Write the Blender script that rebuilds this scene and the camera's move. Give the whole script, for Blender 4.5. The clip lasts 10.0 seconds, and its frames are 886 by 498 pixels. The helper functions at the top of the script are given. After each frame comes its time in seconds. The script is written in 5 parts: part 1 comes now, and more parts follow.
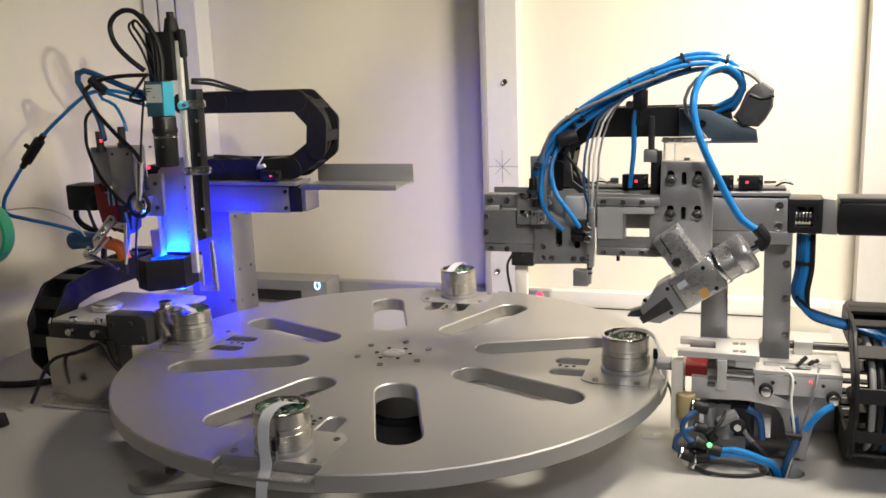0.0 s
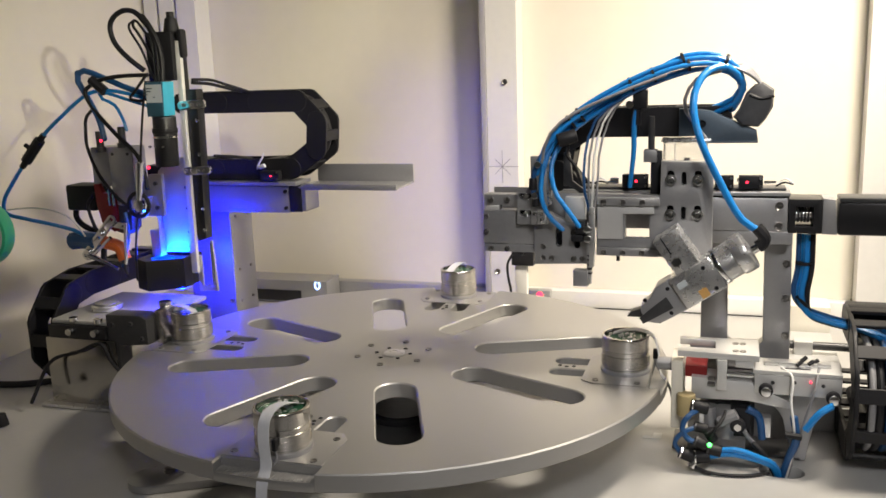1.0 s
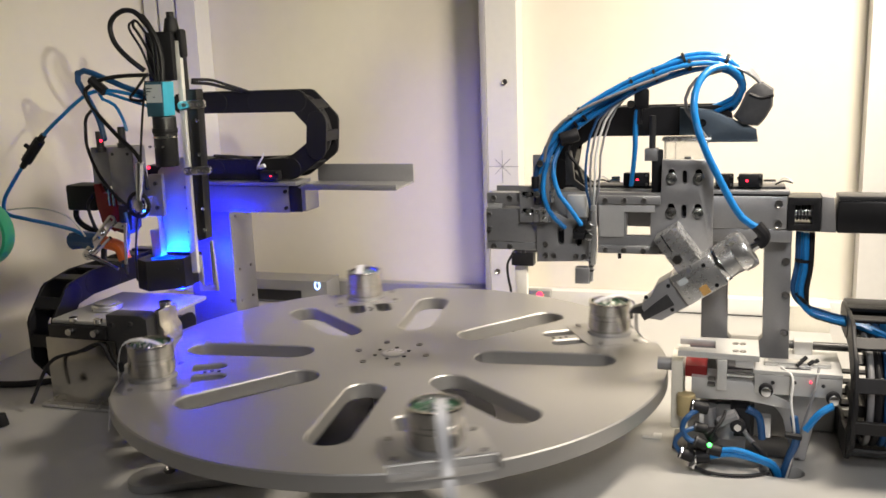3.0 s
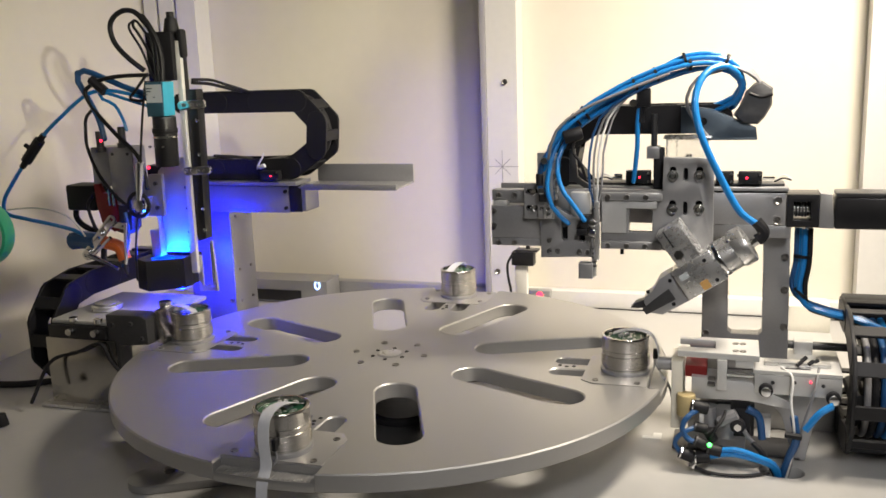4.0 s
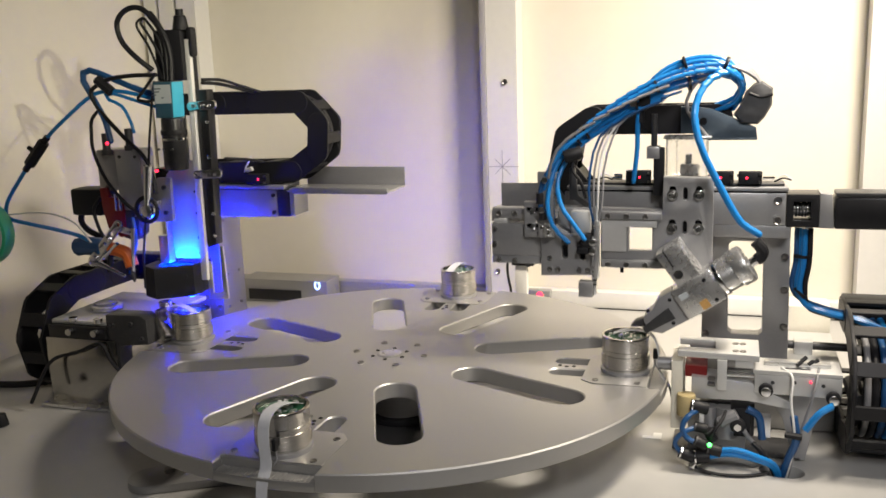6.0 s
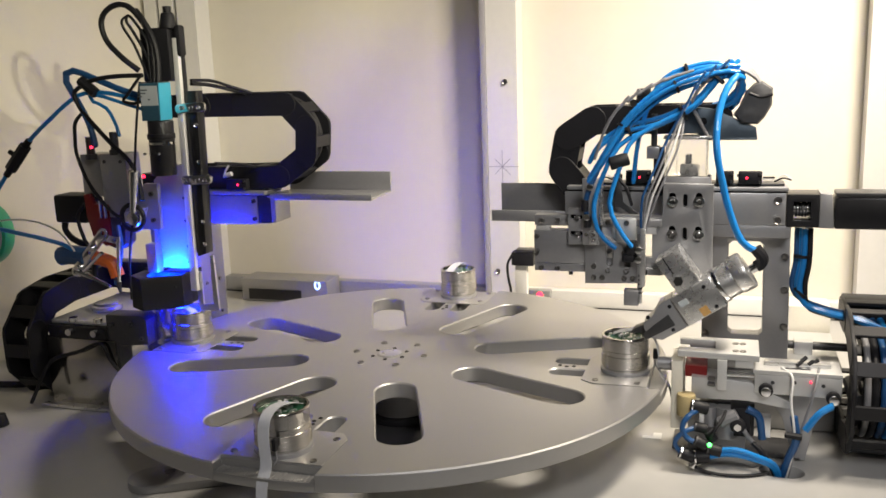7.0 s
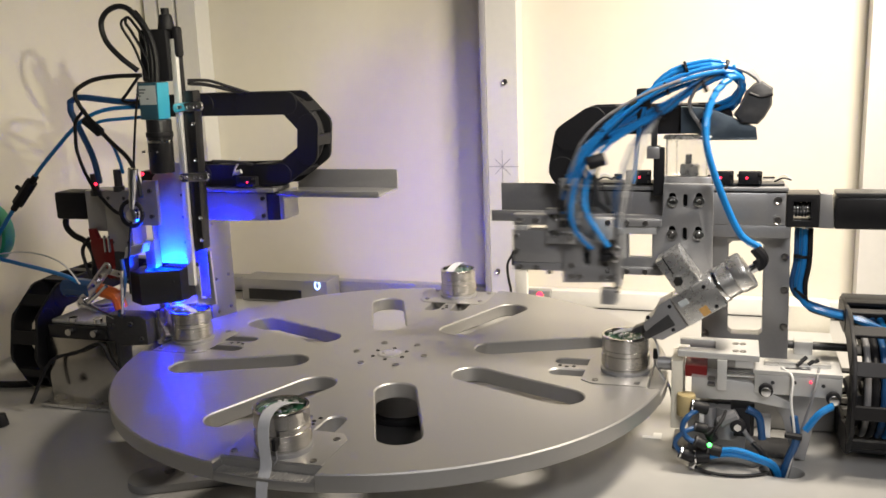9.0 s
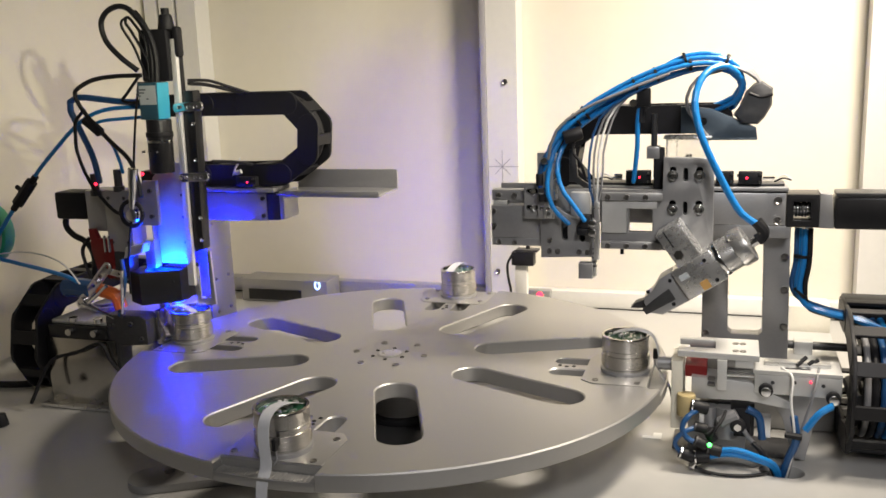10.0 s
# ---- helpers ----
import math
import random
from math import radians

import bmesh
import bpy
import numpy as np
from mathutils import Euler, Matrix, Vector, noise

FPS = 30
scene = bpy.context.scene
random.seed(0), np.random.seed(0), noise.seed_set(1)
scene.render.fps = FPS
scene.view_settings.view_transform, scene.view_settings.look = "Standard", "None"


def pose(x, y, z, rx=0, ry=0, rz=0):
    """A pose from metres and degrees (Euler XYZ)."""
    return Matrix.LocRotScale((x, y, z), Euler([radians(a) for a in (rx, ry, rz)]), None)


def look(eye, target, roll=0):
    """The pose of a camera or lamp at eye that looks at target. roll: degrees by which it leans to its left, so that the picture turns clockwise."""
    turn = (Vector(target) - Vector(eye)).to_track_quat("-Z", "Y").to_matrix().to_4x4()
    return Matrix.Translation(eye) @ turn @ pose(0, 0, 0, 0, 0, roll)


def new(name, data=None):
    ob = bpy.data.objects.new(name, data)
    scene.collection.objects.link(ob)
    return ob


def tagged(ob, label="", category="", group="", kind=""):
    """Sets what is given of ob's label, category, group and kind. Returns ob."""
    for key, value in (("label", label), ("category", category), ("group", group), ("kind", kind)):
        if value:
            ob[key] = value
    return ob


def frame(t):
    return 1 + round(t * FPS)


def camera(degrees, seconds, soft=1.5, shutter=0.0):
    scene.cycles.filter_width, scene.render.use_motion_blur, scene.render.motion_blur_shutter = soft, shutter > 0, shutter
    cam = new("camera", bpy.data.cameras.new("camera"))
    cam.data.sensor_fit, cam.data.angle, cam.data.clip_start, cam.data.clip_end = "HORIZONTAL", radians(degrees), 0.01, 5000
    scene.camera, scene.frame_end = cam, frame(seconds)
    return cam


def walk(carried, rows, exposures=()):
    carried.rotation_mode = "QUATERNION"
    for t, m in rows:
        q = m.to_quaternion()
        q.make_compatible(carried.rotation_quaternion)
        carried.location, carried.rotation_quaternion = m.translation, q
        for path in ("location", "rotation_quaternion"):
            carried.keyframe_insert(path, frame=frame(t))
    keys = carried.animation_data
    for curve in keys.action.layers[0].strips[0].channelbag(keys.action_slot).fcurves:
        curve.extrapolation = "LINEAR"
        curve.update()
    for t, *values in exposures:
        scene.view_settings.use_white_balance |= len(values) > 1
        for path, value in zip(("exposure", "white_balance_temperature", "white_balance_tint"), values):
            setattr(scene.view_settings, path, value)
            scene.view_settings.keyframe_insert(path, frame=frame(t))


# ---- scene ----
cam = camera(52.57, 10.0, soft=1.6, shutter=0.5)
EYE = (0.4751, -1.1898, 0.4227)
CAM = look(EYE, (0.0767, 0.0202, 0.1583), -2.056)
walk(cam, [(0.0, CAM), (10.0, CAM)], exposures=[(0.0, 0.0), (10.0, 0.0)])

FLOOR = -0.11
BACK = 0.69
LEFT = -0.86

# ---- light ----
world = bpy.data.worlds.new("world")
scene.world = world
world.use_nodes = True
world.node_tree.nodes["Background"].inputs[0].default_value = (0.9, 0.93, 1.0, 1)
world.node_tree.nodes["Background"].inputs[1].default_value = 0.03


def lamp(name, eye, target, power, sx, sy, colour, spread=180):
    d = bpy.data.lights.new(name, "AREA")
    d.shape, d.size, d.size_y, d.energy, d.color = "RECTANGLE", sx, sy, power, colour
    d.spread = radians(spread)
    ob = new(name, d)
    ob.matrix_basis = look(eye, target)
    return ob


lamp("led_strip_lamp", (0.84, 0.04, 0.98), (0.36, 0.46, 0.14), 12.6, 0.3, 0.12, (1.0, 0.885, 0.735), 112)
lamp("room_lamp", (0.95, -1.55, 1.35), (0.34, 0.0, 0.1), 2.0, 0.5, 0.4, (1.0, 0.96, 0.94), 54)
spot = bpy.data.lights.new("side_spot", "SPOT")
spot.energy, spot.spot_size, spot.spot_blend, spot.shadow_soft_size, spot.color = 62, radians(31), 0.5, 0.018, (1.0, 0.93, 0.70)
new("side_spot", spot).matrix_basis = look((0.98, -0.97, 0.68), (-0.70, 0.5, 0.70))

# ---- materials ----


def material(name, colour, rough=0.5, metal=0.0, grain=0.06, scale=60.0, bump=0.0, bscale=400.0, stretch=(1, 1, 1), emit=None, power=0.0, glass=0.0, coat=0.0, vary=0.0):
    m = bpy.data.materials.new(name)
    m.use_nodes = True
    nt = m.node_tree
    b = nt.nodes["Principled BSDF"]
    b.inputs["Roughness"].default_value = rough
    b.inputs["Metallic"].default_value = metal
    b.inputs["Coat Weight"].default_value = coat
    b.inputs["Transmission Weight"].default_value = glass
    tc = nt.nodes.new("ShaderNodeTexCoord")
    mp = nt.nodes.new("ShaderNodeMapping")
    mp.inputs["Scale"].default_value = stretch
    nt.links.new(tc.outputs["Object"], mp.inputs["Vector"])

    def noise_node(s, detail):
        n = nt.nodes.new("ShaderNodeTexNoise")
        n.inputs["Scale"].default_value = s
        n.inputs["Detail"].default_value = detail
        nt.links.new(mp.outputs["Vector"], n.inputs["Vector"])
        return n

    big, fine = noise_node(scale * 0.15, 3), noise_node(scale * 4, 4)
    mix = nt.nodes.new("ShaderNodeMath")
    mix.operation = "ADD"
    nt.links.new(big.outputs["Fac"], mix.inputs[0])
    nt.links.new(fine.outputs["Fac"], mix.inputs[1])
    src = mix.outputs[0]
    if vary:
        oi = nt.nodes.new("ShaderNodeObjectInfo")
        vm = nt.nodes.new("ShaderNodeMath")
        vm.operation = "MULTIPLY_ADD"
        vm.inputs[1].default_value = vary
        nt.links.new(oi.outputs["Random"], vm.inputs[0])
        nt.links.new(src, vm.inputs[2])
        src = vm.outputs[0]
    ramp = nt.nodes.new("ShaderNodeMapRange")
    ramp.inputs["From Min"].default_value, ramp.inputs["From Max"].default_value = 0.6, 1.4
    ramp.inputs["To Min"].default_value, ramp.inputs["To Max"].default_value = 1 - grain, 1 + grain
    nt.links.new(src, ramp.inputs["Value"])
    vec = nt.nodes.new("ShaderNodeVectorMath")
    vec.operation = "SCALE"
    vec.inputs[0].default_value = colour
    nt.links.new(ramp.outputs[0], vec.inputs["Scale"])
    nt.links.new(vec.outputs["Vector"], b.inputs["Base Color"])
    rr = nt.nodes.new("ShaderNodeMapRange")
    rr.inputs["From Min"].default_value, rr.inputs["From Max"].default_value = 0.6, 1.4
    rr.inputs["To Min"].default_value, rr.inputs["To Max"].default_value = max(rough - 0.07, 0.02), min(rough + 0.07, 1)
    nt.links.new(mix.outputs[0], rr.inputs["Value"])
    nt.links.new(rr.outputs[0], b.inputs["Roughness"])
    if bump:
        bn = nt.nodes.new("ShaderNodeBump")
        bn.inputs["Strength"].default_value = bump
        bn.inputs["Distance"].default_value = 0.0006
        bt = noise_node(bscale, 3)
        nt.links.new(bt.outputs["Fac"], bn.inputs["Height"])
        nt.links.new(bn.outputs["Normal"], b.inputs["Normal"])
    if emit:
        b.inputs["Emission Color"].default_value = (*emit, 1)
        b.inputs["Emission Strength"].default_value = power
    return m


ALU_DISC = material("bead_blasted_aluminium", (0.47, 0.465, 0.455), 0.42, 0.75, 0.035, 30, 0.12, 1500)
ALU = material("grey_anodised_aluminium", (0.36, 0.36, 0.365), 0.37, 0.55, 0.06, 60, 0.08, 900)
ALU_BRIGHT = material("milled_aluminium", (0.66, 0.66, 0.655), 0.3, 0.85, 0.015, 40)
ALU_WHITE = material("light_anodised_aluminium", (0.6, 0.6, 0.59), 0.45, 0.5, 0.04, 50)
STEEL = material("turned_steel", (0.62, 0.6, 0.57), 0.17, 1.0, 0.08, 60, 0.25, 300, (1, 1, 12))
CHROME = material("bright_steel", (0.7, 0.7, 0.7), 0.14, 1.0, 0.05, 80)
BOLT = material("screw_steel", (0.32, 0.31, 0.3), 0.32, 1.0, 0.1, 200)
BLACK = material("black_plastic", (0.013, 0.013, 0.015), 0.5, 0.0, 0.2, 80, 0.1, 900, vary=0.2)
BLACK.node_tree.nodes["Principled BSDF"].inputs["Specular IOR Level"].default_value = 0.25
BLACK_ANO = material("black_anodised_aluminium", (0.02, 0.02, 0.022), 0.35, 0.3, 0.15, 60)
DARK = material("dark_grey_steel", (0.06, 0.06, 0.062), 0.4, 0.4, 0.15, 60)
PANEL = material("cream_panel", (0.72, 0.68, 0.58), 0.5, 0.0, 0.025, 8, 0.05, 300)
POSTM = material("white_profile", (0.72, 0.71, 0.68), 0.4, 0.1, 0.03, 20)
FLOORM = material("pale_base_plate", (0.47, 0.465, 0.45), 0.42, 0.15, 0.05, 12, 0.06, 500)
BLUE = material("blue_hose", (0.012, 0.2, 0.55), 0.32, 0.0, 0.1, 60, vary=0.15)
NAVY = material("dark_blue_hose", (0.012, 0.07, 0.2), 0.4, 0.0, 0.15, 60)
GREYC = material("grey_cable", (0.22, 0.22, 0.23), 0.45, 0.0, 0.1, 60)
WHITEC = material("white_cable", (0.7, 0.7, 0.68), 0.45, 0.0, 0.05, 60)
RED = material("red_anodised", (0.2, 0.012, 0.012), 0.4, 0.2, 0.12, 60)
ORANGE = material("orange_plastic", (0.75, 0.16, 0.03), 0.45, 0.0, 0.08, 60)
CYAN = material("cyan_painted_metal", (0.05, 0.42, 0.6), 0.4, 0.1, 0.04, 60)
TEAL = material("teal_shade", (0.04, 0.11, 0.16), 0.4, 0.2, 0.04, 60)
LABELM = material("grey_label", (0.5, 0.54, 0.55), 0.5, 0.0, 0.04, 60)
INK = material("dark_print", (0.1, 0.12, 0.14), 0.6)
CREAM = material("cream_nylon", (0.66, 0.63, 0.54), 0.45, 0.0, 0.04, 60)
RIBBON = material("white_ribbon", (0.62, 0.63, 0.66), 0.5, 0.0, 0.05, 60)
PCB = material("green_circuit_board", (0.02, 0.10, 0.05), 0.35, 0.1, 0.5, 900)
BRASS = material("amber_label", (0.62, 0.36, 0.12), 0.4, 0.0, 0.2, 300)
GREEN = material("green_plastic", (0.04, 0.4, 0.2), 0.4)
LED_RED = material("red_indicator", (0.5, 0.02, 0.06), 0.4, emit=(1.0, 0.02, 0.05), power=5)
LED_GREEN = material("green_indicator", (0.02, 0.5, 0.04), 0.4, emit=(0.1, 1.0, 0.15), power=5)
LED_BLUE = material("blue_light_array", (0.05, 0.1, 0.6), 0.4, emit=(0.0008, 0.034, 1.0), power=1500)
STRIP = material("grey_strip", (0.33, 0.32, 0.34), 0.5, 0.0, 0.05, 20)
# for emitters added behind and under the hood to spread blue light
ADDED_BLUE = material("added_blue_light", (0.05, 0.1, 0.6), 0.4, emit=(0.0008, 0.006, 1.0), power=270)
LED_WHITE = material("power_symbol", (0.5, 0.6, 0.9), 0.4, emit=(0.35, 0.55, 1.0), power=3)
AMBER = material("amber_nylon", (0.45, 0.36, 0.18), 0.4, 0.0, 0.06, 60)
FROST = material("frosted_acrylic", (0.92, 0.92, 0.91), 0.1, 0.0, 0.01, 20, glass=0.9)
POLISHED = material("polished_steel", (0.42, 0.41, 0.39), 0.16, 1.0, 0.08, 25, 0.05, 60)
GREYBAG = material("grey_wrap", (0.075, 0.075, 0.078), 0.5, 0.1, 0.2, 60, 0.6, 90)
SLATE = material("blue_grey_steel", (0.1, 0.13, 0.16), 0.4, 0.5, 0.1, 60)

# ---- builders ----


def thing(name, label, category, group="", kind=""):
    return tagged(new(name), label, category, group, kind)


def mesh_of(name, bm, mat, smooth=False):
    me = bpy.data.meshes.new(name)
    bmesh.ops.recalc_face_normals(bm, faces=bm.faces)
    bm.to_mesh(me)
    bm.free()
    me.materials.append(mat)
    if smooth:
        me.shade_smooth()
        me.set_sharp_from_angle(angle=radians(35))
    return me


def part(name, bm, mat, parent, label="", smooth=True):
    ob = new(name, mesh_of(name, bm, mat, smooth))
    ob.parent = parent
    if label:
        tagged(ob, label)
    return ob


def solid(name, bm, mat, label, category, group="", kind="", smooth=True):
    return tagged(new(name, mesh_of(name, bm, mat, smooth)), label, category, group, kind)


def box(x0, x1, y0, y1, z0, z1, bev=0.0012, bm=None, m=None, seg=2):
    bm = bm or bmesh.new()
    mat = Matrix.LocRotScale(((x0 + x1) / 2, (y0 + y1) / 2, (z0 + z1) / 2), None, (abs(x1 - x0), abs(y1 - y0), abs(z1 - z0)))
    g = bmesh.ops.create_cube(bm, size=1, matrix=mat)
    vs = g["verts"]
    if bev:
        es = list({e for v in vs for e in v.link_edges})
        g = bmesh.ops.bevel(bm, geom=es, offset=bev, segments=seg, affect="EDGES", profile=0.5)
        vs = list({v for f in g["faces"] for v in f.verts} | {v for v in vs if v.is_valid})
    if m is not None:
        bmesh.ops.transform(bm, matrix=m, verts=vs)
    return bm


def rod(a, b, r, n=20, r2=None, bm=None, bev=0.0):
    bm = bm or bmesh.new()
    a, b = Vector(a), Vector(b)
    d = b - a
    m = Matrix.Translation((a + b) / 2) @ d.to_track_quat("Z", "Y").to_matrix().to_4x4()
    g = bmesh.ops.create_cone(bm, cap_ends=True, segments=n, radius1=r, radius2=r if r2 is None else r2, depth=d.length, matrix=m)
    if bev:
        es = list({e for v in g["verts"] for e in v.link_edges if len(e.link_faces) == 2 and any(len(f.verts) > 4 for f in e.link_faces)})
        bmesh.ops.bevel(bm, geom=es, offset=bev, segments=2, affect="EDGES", profile=0.5)
    return bm


def spline(pts, n):
    """n + 1 points at even steps along a smooth curve through pts."""
    p = [np.array(q, float) for q in pts]
    p = [2 * p[0] - p[1]] + p + [2 * p[-1] - p[-2]]
    out = []
    for i in range(1, len(p) - 2):
        for k in range(12):
            t = k / 12
            out.append(0.5 * (2 * p[i] + (p[i + 1] - p[i - 1]) * t + (2 * p[i - 1] - 5 * p[i] + 4 * p[i + 1] - p[i + 2]) * t * t
                              + (3 * p[i] - p[i - 1] - 3 * p[i + 1] + p[i + 2]) * t ** 3))
    out.append(p[-2])
    out = np.array(out)
    s = np.concatenate([[0], np.cumsum(np.linalg.norm(np.diff(out, axis=0), axis=1))])
    w = np.linspace(0, s[-1], n + 1)
    return [Vector([np.interp(v, s, out[:, i]) for i in range(3)]) for v in w]


def tube(pts, r, n=None, sides=10, bm=None, flat=None):
    """A hose along pts; flat=(width, thickness) makes a ribbon whose width lies along x."""
    bm = bm or bmesh.new()
    q = spline(pts, n or 8 * (len(pts) - 1))
    ref = Vector((0.3, 0.9, 0.31)).normalized()
    rings = []
    for i, c in enumerate(q):
        d = (q[min(i + 1, len(q) - 1)] - q[max(i - 1, 0)]).normalized()
        u = d.cross(ref)
        if u.length < 0.05:
            u = d.cross(Vector((1, 0, 0)))
        u.normalize()
        v = d.cross(u)
        rings.append([bm.verts.new(c + (u * math.cos(2 * math.pi * k / sides) + v * math.sin(2 * math.pi * k / sides)) * r) for k in range(sides)])
    for a, b in zip(rings, rings[1:]):
        for k in range(sides):
            bm.faces.new((a[k], a[(k + 1) % sides], b[(k + 1) % sides], b[k]))
    bm.faces.new(rings[0])
    bm.faces.new(rings[-1])
    return bm


def prism(outline, y0, y1, bev=0.001, bm=None, holes=()):
    """A plate with the outline (x, z), and holes through it, from y0 to y1."""
    return flat_plate(outline, y0, y1, bev, bm, holes, pose(0, 0, 0, 90))


def flat_plate(outline, h0, h1, bev=0.001, bm=None, holes=(), m=None, res=1):
    """A plate with the outline (x, y) from h0 to h1 along z (turned by m: z becomes -y)."""
    bm = bm or bmesh.new()
    cu = bpy.data.curves.new("outline", "CURVE")
    cu.dimensions, cu.fill_mode = "2D", "BOTH"
    cu.extrude, cu.bevel_depth, cu.bevel_resolution = max((h1 - h0) / 2 - bev, 0.0002), bev, res
    cu.offset = -bev
    for loop in (outline, *holes):
        s = cu.splines.new("POLY")
        s.points.add(len(loop) - 1)
        for pt, c in zip(s.points, loop):
            pt.co = (c[0], c[1], 0, 1)
        s.use_cyclic_u = True
    ob = bpy.data.objects.new("outline", cu)
    me = bpy.data.meshes.new_from_object(ob)
    bpy.data.objects.remove(ob)
    mid = (h0 + h1) / 2
    t = Matrix.Translation((0, 0, mid)) if m is None else Matrix.Translation((0, mid, 0)) @ m
    me.transform(t)
    bm.from_mesh(me)
    bpy.data.meshes.remove(me)
    bmesh.ops.remove_doubles(bm, verts=bm.verts, dist=1e-6)
    return bm


def stadium(c0, c1, r, n=10):
    """The outline of a slot with round ends from c0 to c1."""
    a = math.atan2(c1[1] - c0[1], c1[0] - c0[0])
    pts = []
    for c, s in ((c1, -90), (c0, 90)):
        for k in range(n + 1):
            w = a + radians(s + 180 * k / n)
            pts.append((c[0] + r * math.cos(w), c[1] + r * math.sin(w)))
    return pts


def circle(c, r, n=16):
    return [(c[0] + r * math.cos(2 * math.pi * k / n), c[1] + r * math.sin(2 * math.pi * k / n)) for k in range(n)]


def bolt(x, y, z, r, parent, axis="y", mat=None, h=0.004, name="screw"):
    """A socket screw: a head with a hollow in it."""
    d = {"y": Vector((0, -1, 0)), "z": Vector((0, 0, 1)), "x": Vector((1, 0, 0))}[axis]
    key = (round(r, 4), axis, round(h, 4), mat)
    if key not in BOLTS:
        bm = rod((0, 0, 0), d * h, r, 14)
        top = max(bm.faces, key=lambda f: f.calc_center_median().dot(d) + (f.normal.dot(d) > 0.9))
        g = bmesh.ops.inset_region(bm, faces=[top], thickness=r * 0.45)
        bmesh.ops.translate(bm, verts=top.verts, vec=d * -h * 0.6)
        BOLTS[key] = mesh_of(name, bm, mat or BOLT)
    ob = new(name, BOLTS[key])
    ob.location = (x, y, z)
    ob.parent = parent
    return ob


BOLTS = {}

# ---- the cell ----
floor = solid("floor", flat_plate([(-0.95, -0.75), (1.2, -0.75), (1.2, 0.8), (-0.95, 0.8)], FLOOR - 0.02, FLOOR, 0.001,
              holes=[stadium((0.535, -0.035), (0.555, -0.035), 0.018)]), FLOORM, "pale metal base plate of the machine cell", "base plate", kind="structure", smooth=False)
w = solid("wall_back", box(-0.9, 1.2, BACK + 0.03, BACK + 0.04, FLOOR, 1.1, 0), PANEL, "cream painted back panel of the cell", "panel", kind="structure", smooth=False)
w = solid("wall_left", box(LEFT - 0.012, LEFT, -0.75, BACK + 0.03, FLOOR, 1.1, 0), PANEL, "cream painted side panel of the cell", "panel", kind="structure", smooth=False)
# unseen right side and roof, added dark to keep bounced light down
w = solid("wall_right", box(1.2, 1.212, -0.75, BACK + 0.04, FLOOR, 1.1, 0), DARK, "unseen dark side panel added to cut bounced light", "panel", kind="structure", smooth=False)
w = solid("ceiling", box(-0.9, 1.212, -0.75, BACK + 0.04, 1.1, 1.11, 0), DARK, "unseen dark roof panel added to cut bounced light", "panel", kind="structure", smooth=False)
w = solid("room_floor", box(-3, 3, -4, 2, -1.0, -0.98, 0), FLOORM, "grey floor of the workshop", "floor", kind="structure", smooth=False)
w = solid("wall_room", box(-3, 3, -4.1, -4.0, -1.0, 2.4, 0), PANEL, "plain wall of the workshop", "wall", kind="structure", smooth=False)


def profile(name, x0, x1, y0, y1, z0, z1, label, grooves=()):
    """An upright aluminium profile, with T-slots along its front at the given x."""
    out = [(x0, y1), (x1, y1), (x1, y0)]
    for g in sorted(grooves, reverse=True):
        out += [(g + 0.004, y0), (g + 0.004, y0 + 0.006), (g + 0.009, y0 + 0.008), (g + 0.009, y0 + 0.012), (g - 0.009, y0 + 0.012), (g - 0.009, y0 + 0.008), (g - 0.004, y0 + 0.006), (g - 0.004, y0)]
    out.append((x0, y0))
    return solid(name, flat_plate(out, z0, z1, 0.0008), POSTM, label, "frame post", kind="structure")


profile("frame_post_middle", -0.0245, 0.0405, BACK - 0.03, BACK + 0.029, FLOOR + 0.001, 1.098, "white aluminium frame post between the panels")
solid("post_seal", box(-0.0375, -0.0255, BACK - 0.034, BACK + 0.029, FLOOR + 0.001, 1.098), STRIP, "grey edge strip beside the frame post", "edge strip", kind="structure")
profile("frame_post_right", 0.708, 0.80, BACK - 0.03, BACK + 0.029, FLOOR + 0.001, 1.098, "aluminium frame post with a T-slot", (0.765,))
profile("frame_post_left", -0.848, -0.712, BACK - 0.03, BACK + 0.029, FLOOR + 0.001, 1.098, "slotted aluminium corner post of the frame", (-0.812, -0.765))
for i, (a, b) in enumerate(((-0.711, -0.038), (0.041, 0.707))):
    solid("frame_rail_%d" % (i + 1), box(a, b, BACK, BACK + 0.029, FLOOR + 0.001, -0.073, 0.002), POSTM if i else ALU, "horizontal aluminium frame rail along the panel foot", "frame rail", kind="structure")
    # thin black strip: the dark line where rail and base plate meet
    solid("rail_seal_%d" % (i + 1), box(a, b, BACK - 0.002, BACK - 0.0004, FLOOR + 0.001, FLOOR + 0.0026, 0), BLACK, "thin dark line along the foot of the frame rail", "seal", kind="structure")

# ---- the rotary table ----
RR = 0.3995
RI, RO, SLOT = 0.1246, 0.3275, 0.0275


def polar(r, a):
    return (r * math.cos(radians(a)), r * math.sin(radians(a)))


def turned(p, a):
    c, s = math.cos(radians(a)), math.sin(radians(a))
    return (p[0] * c - p[1] * s, p[0] * s + p[1] * c)


